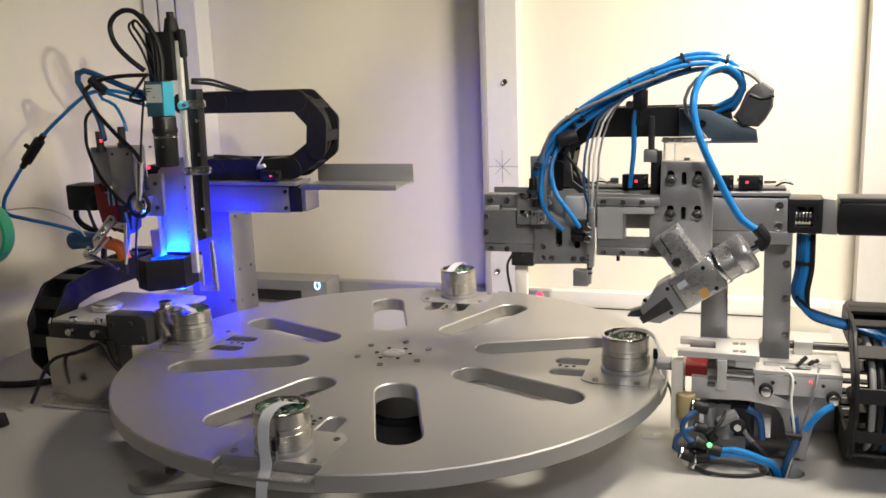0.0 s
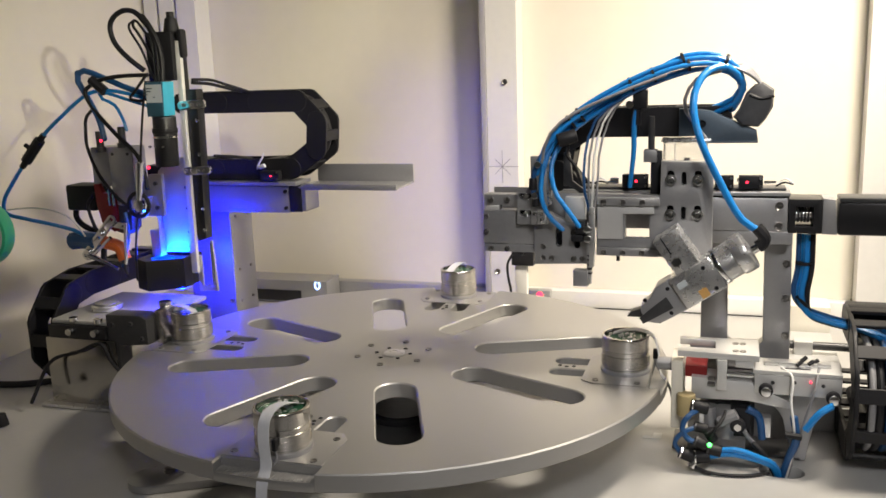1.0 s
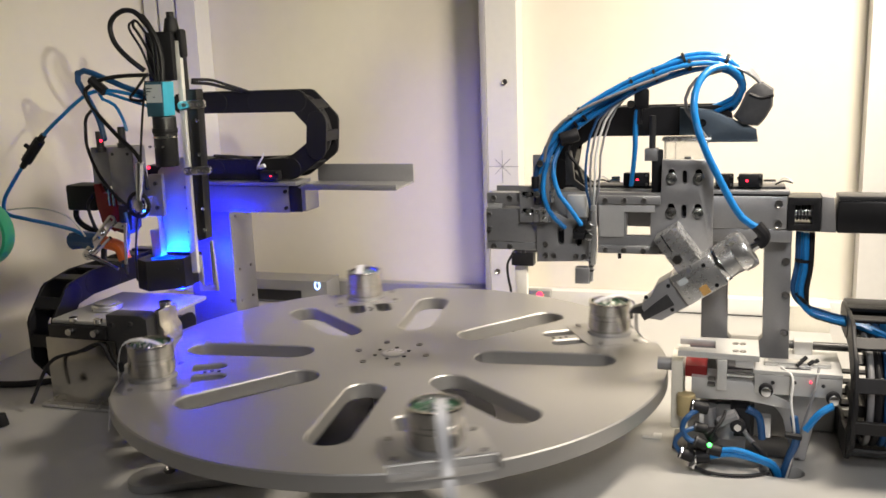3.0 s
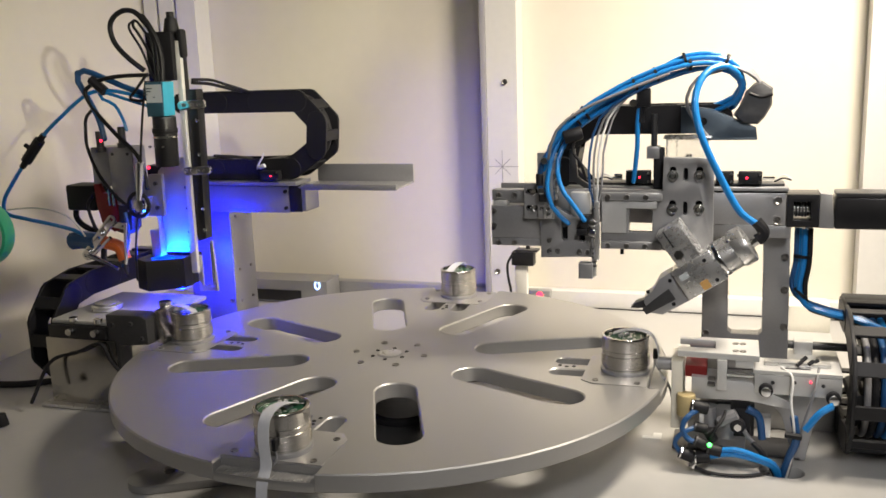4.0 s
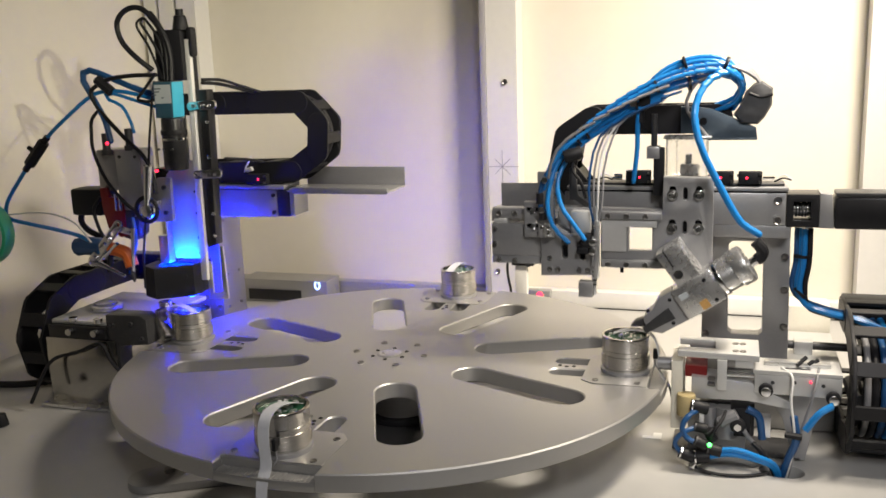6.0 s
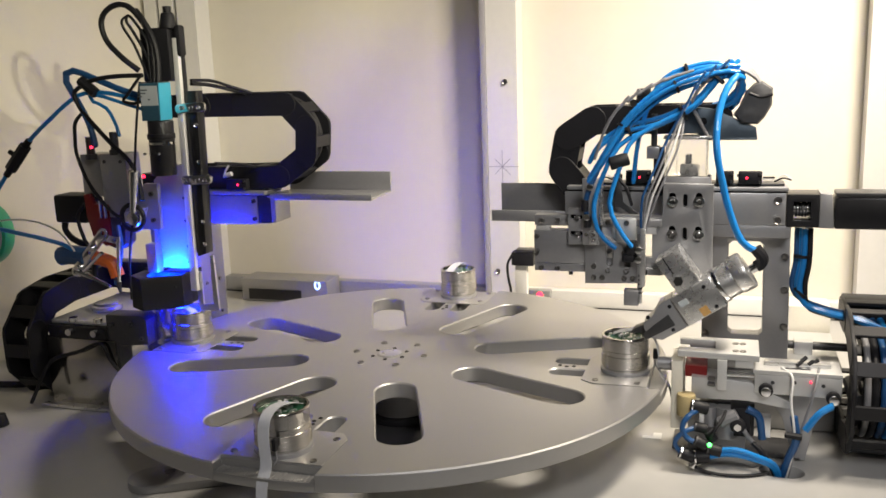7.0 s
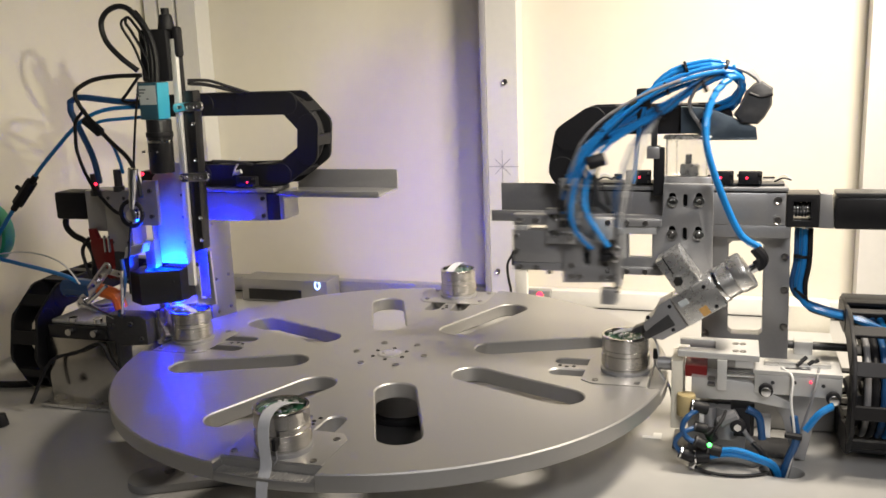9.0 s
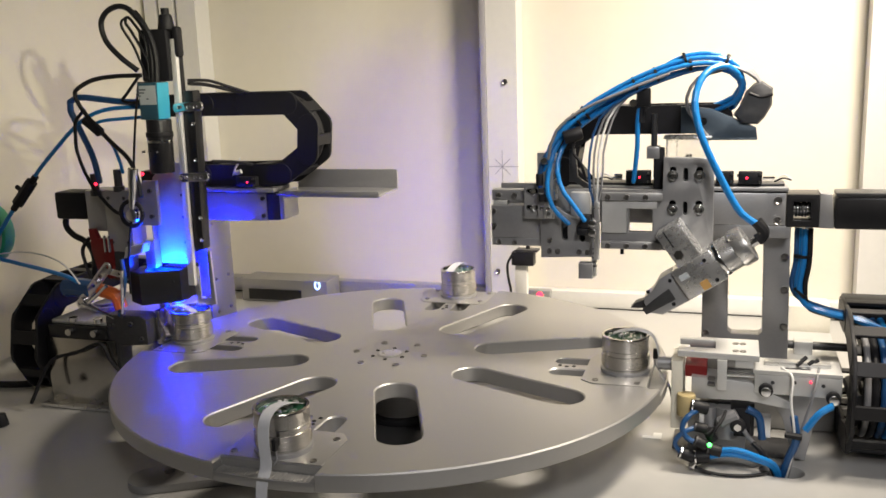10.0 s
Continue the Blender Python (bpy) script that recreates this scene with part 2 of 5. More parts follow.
table = thing("rotary_indexing_table", "large round grey aluminium indexing table with eight slots", "indexing table")
rim = []
half = math.degrees(math.asin(0.062 / RR))
for q in range(4):
    base = -90 + 90 * q
    for k in range(33):
        rim.append(polar(RR, base + half + (90 - 2 * half) * k / 32))
    for p in ((-0.062, -0.377), (0.062, -0.377)):
        rim.append(turned(p, 90 * (q + 1)))
holes = [stadium(polar(RI + SLOT, -90 + 22.5 + 45 * k), polar(RO - SLOT, -90 + 22.5 + 45 * k), SLOT) for k in range(8)]
for q in range(4):
    for s in (-0.023, 0.023):
        holes.append([turned(p, 90 * q) for p in stadium((s, -0.305), (s, -0.254), 0.0125, 6)])
disc = part("disc", flat_plate(rim, -0.022, 0.0, 0.0017, holes=holes, res=0), ALU_DISC, table)
for q in range(4):
    m = pose(0, 0, 0, 0, 0, 90 * q)
    out = [(-0.0615, -0.3775)] + [(x, -math.sqrt(RR ** 2 - x * x)) for x in np.linspace(-0.0615, 0.0615, 17)] + [(0.0615, -0.3775)]
    part("rim_step", flat_plate(out, -0.022, -0.0105, 0.0008, m=None), ALU_DISC, table, "ribbed lower step milled into the rim").matrix_basis = m
    bm = bmesh.new()
    for k in range(22):
        x = -0.058 + 0.0055 * k
        box(x, x + 0.0028, -math.sqrt(RR ** 2 - x * x) + 0.002, -0.378, -0.0104, -0.0098, 0.0002, bm, seg=1)
    part("rim_ribs", bm, ALU_DISC, table).matrix_basis = m
for k in range(6):
    x, y = polar(0.054, 30 + 60 * k)
    bolt(x, y + 0.004, 0, 0.0048, table, "z", BOLT, 0.0016)
for k in range(6):
    x, y = polar(0.026, 5 + 60 * k)
    bolt(x, y + 0.004, 0, 0.003, table, "z", BLACK, 0.0008)
part("hub_cap", rod((0.002, 0.004, -0.001), (0.002, 0.004, 0.0012), 0.0165, 32, bev=0.0005), ALU_BRIGHT, table, "bright round hub cap")
part("hub_rim", rod((0.002, 0.004, -0.001), (0.002, 0.004, 0.0007), 0.0195, 32, bev=0.0003), ALU_DISC, table)


def nest():
    """A clamping plate with a turned steel housing on it, and its ribbon over the rim."""
    out = [(-0.062, -0.376), (0.062, -0.376), (0.062, -0.306), (0.05, -0.29), (-0.05, -0.29), (-0.062, -0.306)]
    holes = [circle((0.0, -0.25 - 0.012 * k), 0.0022, 8) for k in range(3)]
    plate = part("nest_plate", flat_plate(out, 0.0002, 0.0011, 0.0003), ALU_DISC, table)
    c = (0.0, -0.343)
    bm = rod((*c, 0.0012), (*c, 0.006), 0.0335, 40, bev=0.0008)
    part("flange", bm, ALU, plate)
    # the housing: a turned wall with steps and a hollow top
    prof = [(0.0265, 0.041), (0.0285, 0.0525), (0.0315, 0.0525), (0.0322, 0.0515), (0.0322, 0.0495), (0.0316, 0.049), (0.0316, 0.034), (0.0322, 0.0335), (0.0322, 0.0322), (0.031, 0.0318), (0.031, 0.027),
            (0.0322, 0.0266), (0.0322, 0.010), (0.030, 0.008), (0.030, 0.006)]
    bm = bmesh.new()
    n = 48
    rings = [[bm.verts.new((c[0] + r * math.cos(2 * math.pi * k / n), c[1] + r * math.sin(2 * math.pi * k / n), z)) for k in range(n)] for r, z in prof]
    for a, b in zip(rings, rings[1:]):
        for k in range(n):
            bm.faces.new((a[k], a[(k + 1) % n], b[(k + 1) % n], b[k]))
    bm.faces.new(rings[0])
    bm.faces.new(rings[-1])
    housing = part("steel_housing", bm, STEEL, plate, "turned steel sensor housing with an open top")
    part("circuit_board", rod((*c, 0.0412), (*c, 0.0475), 0.0262, 32), PCB, plate, "green round circuit board inside the housing")
    rng = random.Random(5)
    bm = bmesh.new()
    for k in range(26):
        a, r = rng.uniform(0, 6.28), rng.uniform(0.004, 0.0235)
        x, y, s = c[0] + r * math.cos(a), c[1] + r * math.sin(a), rng.uniform(0.0012, 0.003)
        box(x - s, x + s, y - s * 0.7, y + s * 0.7, 0.0475, 0.0475 + rng.uniform(0.001, 0.003), 0.0003, bm, seg=1)
    part("components", bm, ALU_BRIGHT, plate, "tiny bright components on the board")
    # knurled lower band, each rib turned in
    bm = bmesh.new()
    for k in range(11):
        z = 0.0115 + 0.0013 * k
        rod((*c, z), (*c, z + 0.0007), 0.0325, 40, bm=bm)
    part("thread", bm, STEEL, plate, "fine turned thread")
    # ribbon: rises from the board, arches over the wall and hangs down
    path = spline([(0.012, -0.325, 0.049), (0.008, -0.341, 0.0555), (0.003, -0.362, 0.0585), (0.0, -0.380, 0.051), (0.0, -0.387, 0.03), (0.002, -0.3895, 0.0), (0.002, -0.402, -0.02), (0.003, -0.41, -0.07)], 40)
    bm = bmesh.new()
    prev = None
    for i, p in enumerate(path):
        d = (path[min(i + 1, 40)] - path[max(i - 1, 0)]).normalized()
        nrm = d.cross(Vector((1, 0, 0)))
        row = [bm.verts.new(p + Vector((s * 0.0068, 0, 0)) + nrm * h) for s, h in ((-1, 0.0004), (1, 0.0004), (1, -0.0004), (-1, -0.0004))]
        if prev:
            for k in range(4):
                bm.faces.new((prev[k], prev[(k + 1) % 4], row[(k + 1) % 4], row[k]))
        else:
            bm.faces.new(row)
        prev = row
    bm.faces.new(prev)
    part("ribbon_plug", box(0.0085, 0.0135, -0.386, -0.379, 0.016, 0.03, 0.0008), BLACK, plate, "small black plug beside the ribbon")
    part("plug_wire", tube([(0.011, -0.381, 0.0155), (0.012, -0.383, 0.006), (0.01, -0.387, 0.0)], 0.0009, sides=6), GREYC, plate)
    part("ribbon_cable", bm, RIBBON, plate, "white flat ribbon cable hanging over the rim")
    for x, y in ((-0.052, -0.364), (0.049, -0.368), (0.05, -0.309), (-0.05, -0.309)):
        bolt(x, y, 0.0011, 0.0042, plate, "z", BOLT, 0.0014)
    for x, y in ((0.002, -0.252), (-0.002, -0.262), (0.001, -0.272)):
        bolt(x, y, 0.0, 0.0028, plate, "z", BLACK, 0.0006)
    return plate


first = nest()
for q in range(1, 4):
    m = pose(0, 0, 0, 0, 0, 90 * q)
    copy = first.copy()
    scene.collection.objects.link(copy)
    copy.matrix_basis = m
    for o in first.children:
        c = o.copy()
        scene.collection.objects.link(c)
        c.parent = copy

# drive under the table
drive = thing("table_drive", "dark round drive housing under the indexing table", "drive unit")
part("housing", rod((0, 0, FLOOR + 0.001), (0, 0, -0.094), 0.15, 48, bev=0.003), DARK, drive)
part("shaft", rod((0.01, 0, -0.094), (0.01, 0, -0.0225), 0.043, 40), ALU, drive, "grey turned drive shaft")
part("collar", rod((0.01, 0, -0.0938), (0.01, 0, -0.083), 0.052, 40, bev=0.002), BLACK, drive, "black collar")
brk = thing("bracket_arm", "rounded grey bracket on the base plate below the table", "bracket")
part("plate", flat_plate(stadium((-0.245, -0.268), (-0.12, -0.2), 0.03), FLOOR + 0.001, FLOOR + 0.012, 0.001), ALU, brk)
bolt(-0.229, -0.25, FLOOR + 0.012, 0.007, brk, "z", BOLT, 0.005)

# ---- right gantry (built where it works, at y = 0 of its own space) ----
rg = thing("pick_and_place_gantry", "grey aluminium pick-and-place gantry with a blue hose bundle", "gantry")
out = [(0.437, FLOOR + 0.002), (0.437, 0.190), (0.551, 0.190), (0.556, FLOOR + 0.002)]
win = [(0.473, 0.036), (0.478, 0.031), (0.514, 0.031), (0.519, 0.036), (0.517, 0.16), (0.512, 0.165), (0.476, 0.165), (0.471, 0.16)]
portal = part("portal_frame", prism(out, 0.10, 0.122, 0.0015, holes=[win]), ALU, rg)
for x, z in ((0.545, 0.145), (0.546, 0.098), (0.547, 0.045), (0.443, 0.03), (0.443, 0.1)):
    bolt(x, 0.10, z, 0.005, portal)
beam = part("beam", box(0.246, 0.5425, 0.07, 0.099, 0.1935, 0.2372, 0.0015), ALU, rg)
bolt(0.532, 0.07, 0.228, 0.0052, beam)
bolt(0.532, 0.07, 0.201, 0.0052, beam)
part("beam_foot", box(0.44, 0.55, 0.072, 0.0995, 0.176, 0.193), ALU, beam)
part("rail_cover", box(0.250, 0.545, 0.066, 0.118, 0.2402, 0.2455, 0.001), ALU, rg)
part("belt_gap", box(0.246, 0.5435, 0.0715, 0.1, 0.2374, 0.24, 0), BLACK, rg)
part("rail_top", box(0.27, 0.54, 0.078, 0.112, 0.2458, 0.249, 0.001), DARK, rg)
hous = part("coupling_housing", prism([(0.5435, 0.192), (0.5835, 0.1915), (0.5835, 0.236), (0.5435, 0.236)], 0.07, 0.116, 0.001,
            holes=[[(0.552, 0.201), (0.573, 0.201), (0.573, 0.226), (0.552, 0.226)]]), BLACK_ANO, rg)
part("coupling", rod((0.5436, 0.093, 0.2135), (0.583, 0.093, 0.2135), 0.0095, 24), CHROME, hous, "bright ribbed shaft coupling")
bm = bmesh.new()
for k in range(4):
    rod((0.555 + 0.004 * k, 0.093, 0.2135), (0.5572 + 0.004 * k, 0.093, 0.2135), 0.0108, 24, bm=bm)
part("coupling_rib", bm, DARK, hous)
part("motor_flange", prism([(0.584, 0.191), (0.6025, 0.1905), (0.5985, 0.236), (0.584, 0.2375)], 0.071, 0.115, 0.001), ALU, rg)
mot = part("servo_motor", box(0.603, 0.76, 0.073, 0.115, 0.1895, 0.232, 0.003), BLACK_ANO, rg, "black square servo motor")
part("motor_cap", box(0.604, 0.76, 0.0728, 0.112, 0.2323, 0.238, 0.001), DARK, mot)


def sensor(x0, x1, y, z0, z1, parent, led=0.4):
    """A small black limit switch with a lit red spot and its plug."""
    s = part("limit_sensor", box(x0, x1, y, y + 0.012, z0, z1, 0.0012), BLACK, parent)
    xm = x0 + (x1 - x0) * led
    part("indicator", rod((xm, y + 0.001, (z0 + z1) / 2), (xm, y - 0.0006, (z0 + z1) / 2), 0.0016, 12), LED_RED, s, "glowing red indicator")
    bolt(x1 - 0.003, y, z1 - 0.003, 0.0016, s)
    bolt(x1 - 0.003, y, z0 + 0.003, 0.0016, s)
    return s


sensor(0.332, 0.366, 0.068, 0.2495, 0.267, rg, 0.55)
sensor(0.452, 0.475, 0.068, 0.2495, 0.266, rg, 0.25)
sensor(0.481, 0.511, 0.068, 0.2495, 0.266, rg, 0.35)
for a, b, c in ((0.313, 0.327, 0.252), (0.316, 0.327, 0.256), (0.479, 0.484, 0.256), (0.512, 0.527, 0.253)):
    part("sensor_plug", rod((a, 0.074, c + 0.004), (b, 0.074, c + 0.004), 0.0022, 10), CHROME, rg)
tray = part("chain_tray", box(0.137, 0.29, 0.075, 0.132, 0.194, 0.197, 0.0005), ALU, rg, "angled grey aluminium chain tray")
part("tray_front", box(0.137, 0.246, 0.0715, 0.0747, 0.192, 0.208, 0.0005), ALU, tray)
part("tray_back", box(0.137, 0.29, 0.1325, 0.1355, 0.192, 0.24, 0.0005), ALU, tray)


def link_mesh(length, height, width, inset=0.0):
    """One link of an energy chain: two side plates with round ends and a crossbar on its outer side."""
    bm = bmesh.new()
    for y0, y1 in ((inset, inset + 0.005), (width - inset - 0.005, width - inset)):
        prism(stadium((-length * 0.5, 0), (length * 0.5, 0), height / 2, 6), y0, y1, 0.0009, bm)
    box(-length * 0.2, length * 0.2, inset + 0.004, width - inset - 0.004, height * 0.5 - 0.005, height * 0.5 - 0.0004, 0.0008, bm, seg=1)
    return mesh_of("chain_link", bm, BLACK)


def crossbar_mesh(length, height, width):
    return mesh_of("crossbar", box(-length * 0.17, length * 0.17, 0.006, width - 0.006, -height * 0.5 + 0.0004, -height * 0.5 + 0.004, 0.0006), BLACK)


def chain(node, height, width, y, parent, label):
    """An energy chain whose links join the nodes (x, z)."""
    node = [Vector((p[0], 0, p[1])) for p in node]
    body = part("chain_hoses", tube([(p.x, y + width / 2, p.z) for p in node], height * 0.3, sides=8), BLACK, parent, label)
    for i, (a, b) in enumerate(zip(node, node[1:])):
        d = b - a
        # x runs along the link, z to the outside of the loop
        m = Matrix.Translation(((a.x + b.x) / 2, y, (a.z + b.z) / 2)) @ Matrix.Rotation(math.atan2(-d.z, d.x), 4, "Y")
        link = new("chain_link", link_mesh(d.length, height, width, 0.0009 * (i % 2)))
        bar = new("crossbar", crossbar_mesh(d.length, height, width))
        for ob in (link, bar):
            ob.parent = body
            ob.matrix_basis = m
    return body


LINKS = []


def rolling_chain(parent, x0, width, zt, zb, height, pitch, moving, fixed, loop, moves, label):
    """An energy chain that rolls along y: its upper end rides with the parent, its lower end lies on the base plate.
    moving, fixed, loop: the y of both ends and of the loop's centre when the parent is at 0."""
    r, zc = (zt - zb) / 2, (zt + zb) / 2
    n = round((moving - loop + math.pi * r + fixed - loop) / pitch)

    def place(s, g):
        yl = loop + g / 2
        upper = moving + g - yl
        if s < upper:
            return Vector((x0, moving + g - s, zt))
        if s < upper + math.pi * r:
            w = (s - upper) / r
            return Vector((x0, yl - r * math.sin(w), zc + r * math.cos(w)))
        return Vector((x0, yl + s - upper - math.pi * r, zb))

    end = part("chain_end", box(x0 + 0.004, x0 + width - 0.004, moving - 0.01, moving + 0.03, zt - height * 0.42, zt + height * 0.42, 0.002), BLACK, parent, label)
    meshes = [link_mesh(pitch, height, width, 0.0009 * k) for k in (0, 1)]
    bar = crossbar_mesh(pitch, height, width)
    times = [moves[0]]
    for a, b in zip(moves, moves[1:]):
        steps = 4 if abs(b[1] - a[1]) > 0.02 else 1
        times += [(a[0] + (b[0] - a[0]) * k / steps, a[1] + (b[1] - a[1]) * k / steps) for k in range(1, steps + 1)]
    for i in range(n):
        link = new("chain_link", meshes[i % 2])
        link.parent = end
        rung = new("crossbar", bar)
        rung.parent = link
        rows = []
        for t, g in times:
            a, b = place(i * pitch, g), place((i + 1) * pitch, g)
            d = (b - a).normalized()
            m = Matrix(((0, 1, 0), (d.y, 0, d.z), (d.z, 0, -d.y))).to_4x4()
            rows.append((t, Matrix.Translation((a + b) / 2 - Vector((0, g, 0))) @ m))
        LINKS.append((link, rows))
    return end


# how the two gantries run along y
RG_Y = [(0.0, -0.043), (2.45, -0.043), (3.8, 0.0), (10.0, 0.0)]
LG_Y = [(0.0, 0.08), (5.5, 0.08), (5.7, 0.07), (6.75, -0.03), (7.0, -0.03), (7.25, 0.0), (10.0, 0.0)]
chain([(0.452, 0.336), (0.371, 0.336), (0.284, 0.336), (0.249, 0.313), (0.2405, 0.266), (0.268, 0.2315), (0.312, 0.2225)], 0.0395, 0.05, 0.08, rg, "black plastic energy chain in an angular loop")
br = part("hose_bracket", prism([(0.405, 0.354), (0.43, 0.352), (0.445, 0.350), (0.501, 0.325), (0.503, 0.311), (0.44, 0.311), (0.425, 0.318), (0.405, 0.318)], 0.066, 0.078, 0.001), SLATE, rg, "blue-grey steel hose bracket")
bolt(0.434, 0.066, 0.334, 0.005, br, mat=BLACK)
part("bracket_foot", box(0.44, 0.503, 0.066, 0.125, 0.3085, 0.3115, 0.0006), SLATE, rg)

# the carriage on the beam, behind the moving plate
part("carriage", box(0.388, 0.447, 0.045, 0.069, 0.17, 0.262, 0.0015), ALU, rg)
cyl = part("lift_cylinder", box(0.387, 0.442, 0.046, 0.05, 0.2625, 0.3115, 0.001), FROST, rg, "clear acrylic cover over the lift cylinder")
part("cover_side", box(0.387, 0.3905, 0.0505, 0.078, 0.2625, 0.3115, 0.001), FROST, cyl)
part("cover_side", box(0.4385, 0.442, 0.0505, 0.078, 0.2625, 0.3115, 0.001), FROST, cyl)
part("cover_rib", box(0.401, 0.4025, 0.0505, 0.056, 0.2625, 0.3115, 0.0005), FROST, cyl)
part("cover_base", box(0.386, 0.446, 0.0455, 0.08, 0.2505, 0.262, 0.001), ALU_WHITE, cyl)
part("cylinder_body", box(0.406, 0.428, 0.056, 0.072, 0.2625, 0.278, 0.002), ALU_BRIGHT, cyl)
part("cylinder_neck", rod((0.416, 0.064, 0.278), (0.416, 0.064, 0.29), 0.004, 14), CHROME, cyl)
part("cylinder_top", box(0.384, 0.446, 0.0455, 0.08, 0.312, 0.3155, 0.001), ALU_BRIGHT, rg)
part("valve_body", box(0.371, 0.385, 0.05, 0.066, 0.235, 0.30, 0.002), BLACK, rg, "black valve body")
part("stop_pin", rod((0.371, 0.058, 0.30), (0.371, 0.058, 0.345), 0.0042, 14), DARK, rg)
part("stop_block", box(0.362, 0.379, 0.046, 0.068, 0.286, 0.302, 0.0012), ALU, rg)

# the plate that goes down
pl = [(0.303, 0.164), (0.447, 0.1635), (0.451, 0.167), (0.4505, 0.2885), (0.386, 0.2895), (0.385, 0.2455), (0.303, 0.2465)]
hole = [(0.341, 0.188), (0.372, 0.188), (0.372, 0.220), (0.341, 0.220)]
holes = [hole]
for z in (0.222, 0.267):
    for x in (0.398, 0.432):
        holes.append(stadium((x, z - 0.006), (x, z + 0.006), 0.0045, 6))
    holes.append(stadium((0.4145, z - 0.006), (0.4145, z + 0.006), 0.0028, 6))
zp = part("lift_plate", prism(pl, 0.03, 0.042, 0.001, holes=holes), ALU, rg, "grey plate with slotted holes on the lift")
for z in (0.2205, 0.2655):
    for x in (0.398, 0.432):
        part("washer", rod((x, 0.0315, z), (x, 0.0285, z), 0.0072, 18, bev=0.0004), CHROME, zp)
        bolt(x, 0.0285, z, 0.0048, zp, mat=CHROME, h=0.006)
# black sheet behind the holes, stands in for the shade in them
part("slot_back", box(0.392, 0.44, 0.0422, 0.0445, 0.212, 0.278, 0), BLACK, zp)
part("guide_rail", box(0.305, 0.385, 0.0225, 0.0295, 0.232, 0.2425, 0.001), ALU, zp)
part("guide_rail", box(0.305, 0.385, 0.0225, 0.0295, 0.165, 0.1755, 0.001), ALU, zp)
part("wing_step", prism([(0.305, 0.187), (0.338, 0.187), (0.338, 0.221), (0.378, 0.221), (0.378, 0.231), (0.305, 0.231)], 0.0258, 0.0295, 0.0006), ALU_WHITE, zp)
for x in (0.314, 0.339, 0.364):
    bolt(x, 0.0225, 0.2373, 0.0036, zp)
    bolt(x, 0.0225, 0.1703, 0.0036, zp)
part("stop_screw", rod((0.332, 0.03, 0.164), (0.332, 0.03, 0.157), 0.0025, 10), BLACK, zp)
# the tilted gripping head with its clamp block, along its own axis
ax = Vector((0.829, 0, 0.559)).normalized()
HEAD = Matrix.Translation((0.354, 0.0, 0.0885)) @ Matrix.Rotation(math.atan2(-ax.z, ax.x), 4, "Y")


def headed(name, bm, mat, label=""):
    bmesh.ops.transform(bm, matrix=HEAD, verts=bm.verts)
    return part(name, bm, mat, zp, label)


headed("clamp_block", prism([(0.082, 0.018), (0.115, 0.018), (0.113, 0.071), (0.08, 0.071)], -0.02, 0.0295, 0.0015), ALU_BRIGHT, "milled clamp block with a cross screw")
headed("clamp_gap", box(0.0905, 0.092, -0.0206, 0.0, 0.047, 0.0712, 0), BLACK)
headed("head_body", rod((0.078, 0, 0), (0.155, 0, 0), 0.023, 36, bev=0.002), ALU_BRIGHT, "bright turned head body")
headed("body_flat", box(0.07, 0.128, -0.0235, 0.02, -0.023, 0.021, 0.003), ALU_BRIGHT)
headed("body_collar", rod((0.128, 0, 0), (0.134, 0, 0), 0.0245, 36, bev=0.001), CHROME)
headed("body_collar", rod((0.152, 0, 0), (0.171, 0, 0), 0.0255, 36, bev=0.003), ALU_BRIGHT)
headed("jaw_block", prism([(0.018, -0.012), (0.03, -0.022), (0.071, -0.0235), (0.071, 0.021), (0.052, 0.021), (0.036, 0.012), (0.022, 0.010), (0.018, 0.004)], -0.018, 0.018, 0.0012), ALU, "grey jaw block")
headed("jaw_insert", prism([(0.012, -0.011), (0.056, -0.013), (0.056, 0.004), (0.03, 0.001), (0.012, -0.002)], -0.0195, -0.0178, 0.0004), DARK, "dark jaw insert")
headed("finger_tip", prism([(-0.003, 0.006), (0.022, -0.0105), (0.022, 0.005), (0.006, 0.0085)], -0.009, 0.009, 0.0008), DARK, "dark pointed gripping finger")
headed("label_plate", box(0.094, 0.105, -0.0246, -0.0234, -0.021, -0.009, 0), BRASS, "amber warning label")
headed("print_bars", box(0.076, 0.088, -0.0243, -0.0234, 0.004, 0.012, 0), LABELM)
for x, z in ((0.05, -0.017), (0.063, 0.012), (0.115, -0.017), (0.115, 0.013), (0.031, 0.014)):
    headed("set_screw", rod((x, -0.017, z), (x, -0.0244 if x > 0.07 else -0.0188, z), 0.0026, 12), BLACK)
headed("cross_screw", rod((0.0925, -0.02, 0.036), (0.0925, -0.027, 0.036), 0.0065, 6), CHROME)
headed("air_fitting", rod((0.171, 0, -0.003), (0.185, 0, -0.003), 0.006, 16), CHROME)
headed("elbow_fitting", tube([(0.181, 0, -0.003), (0.189, 0, -0.002), (0.194, 0, 0.005), (0.193, 0, 0.018)], 0.0078), BLACK, "black push-in elbow fitting")

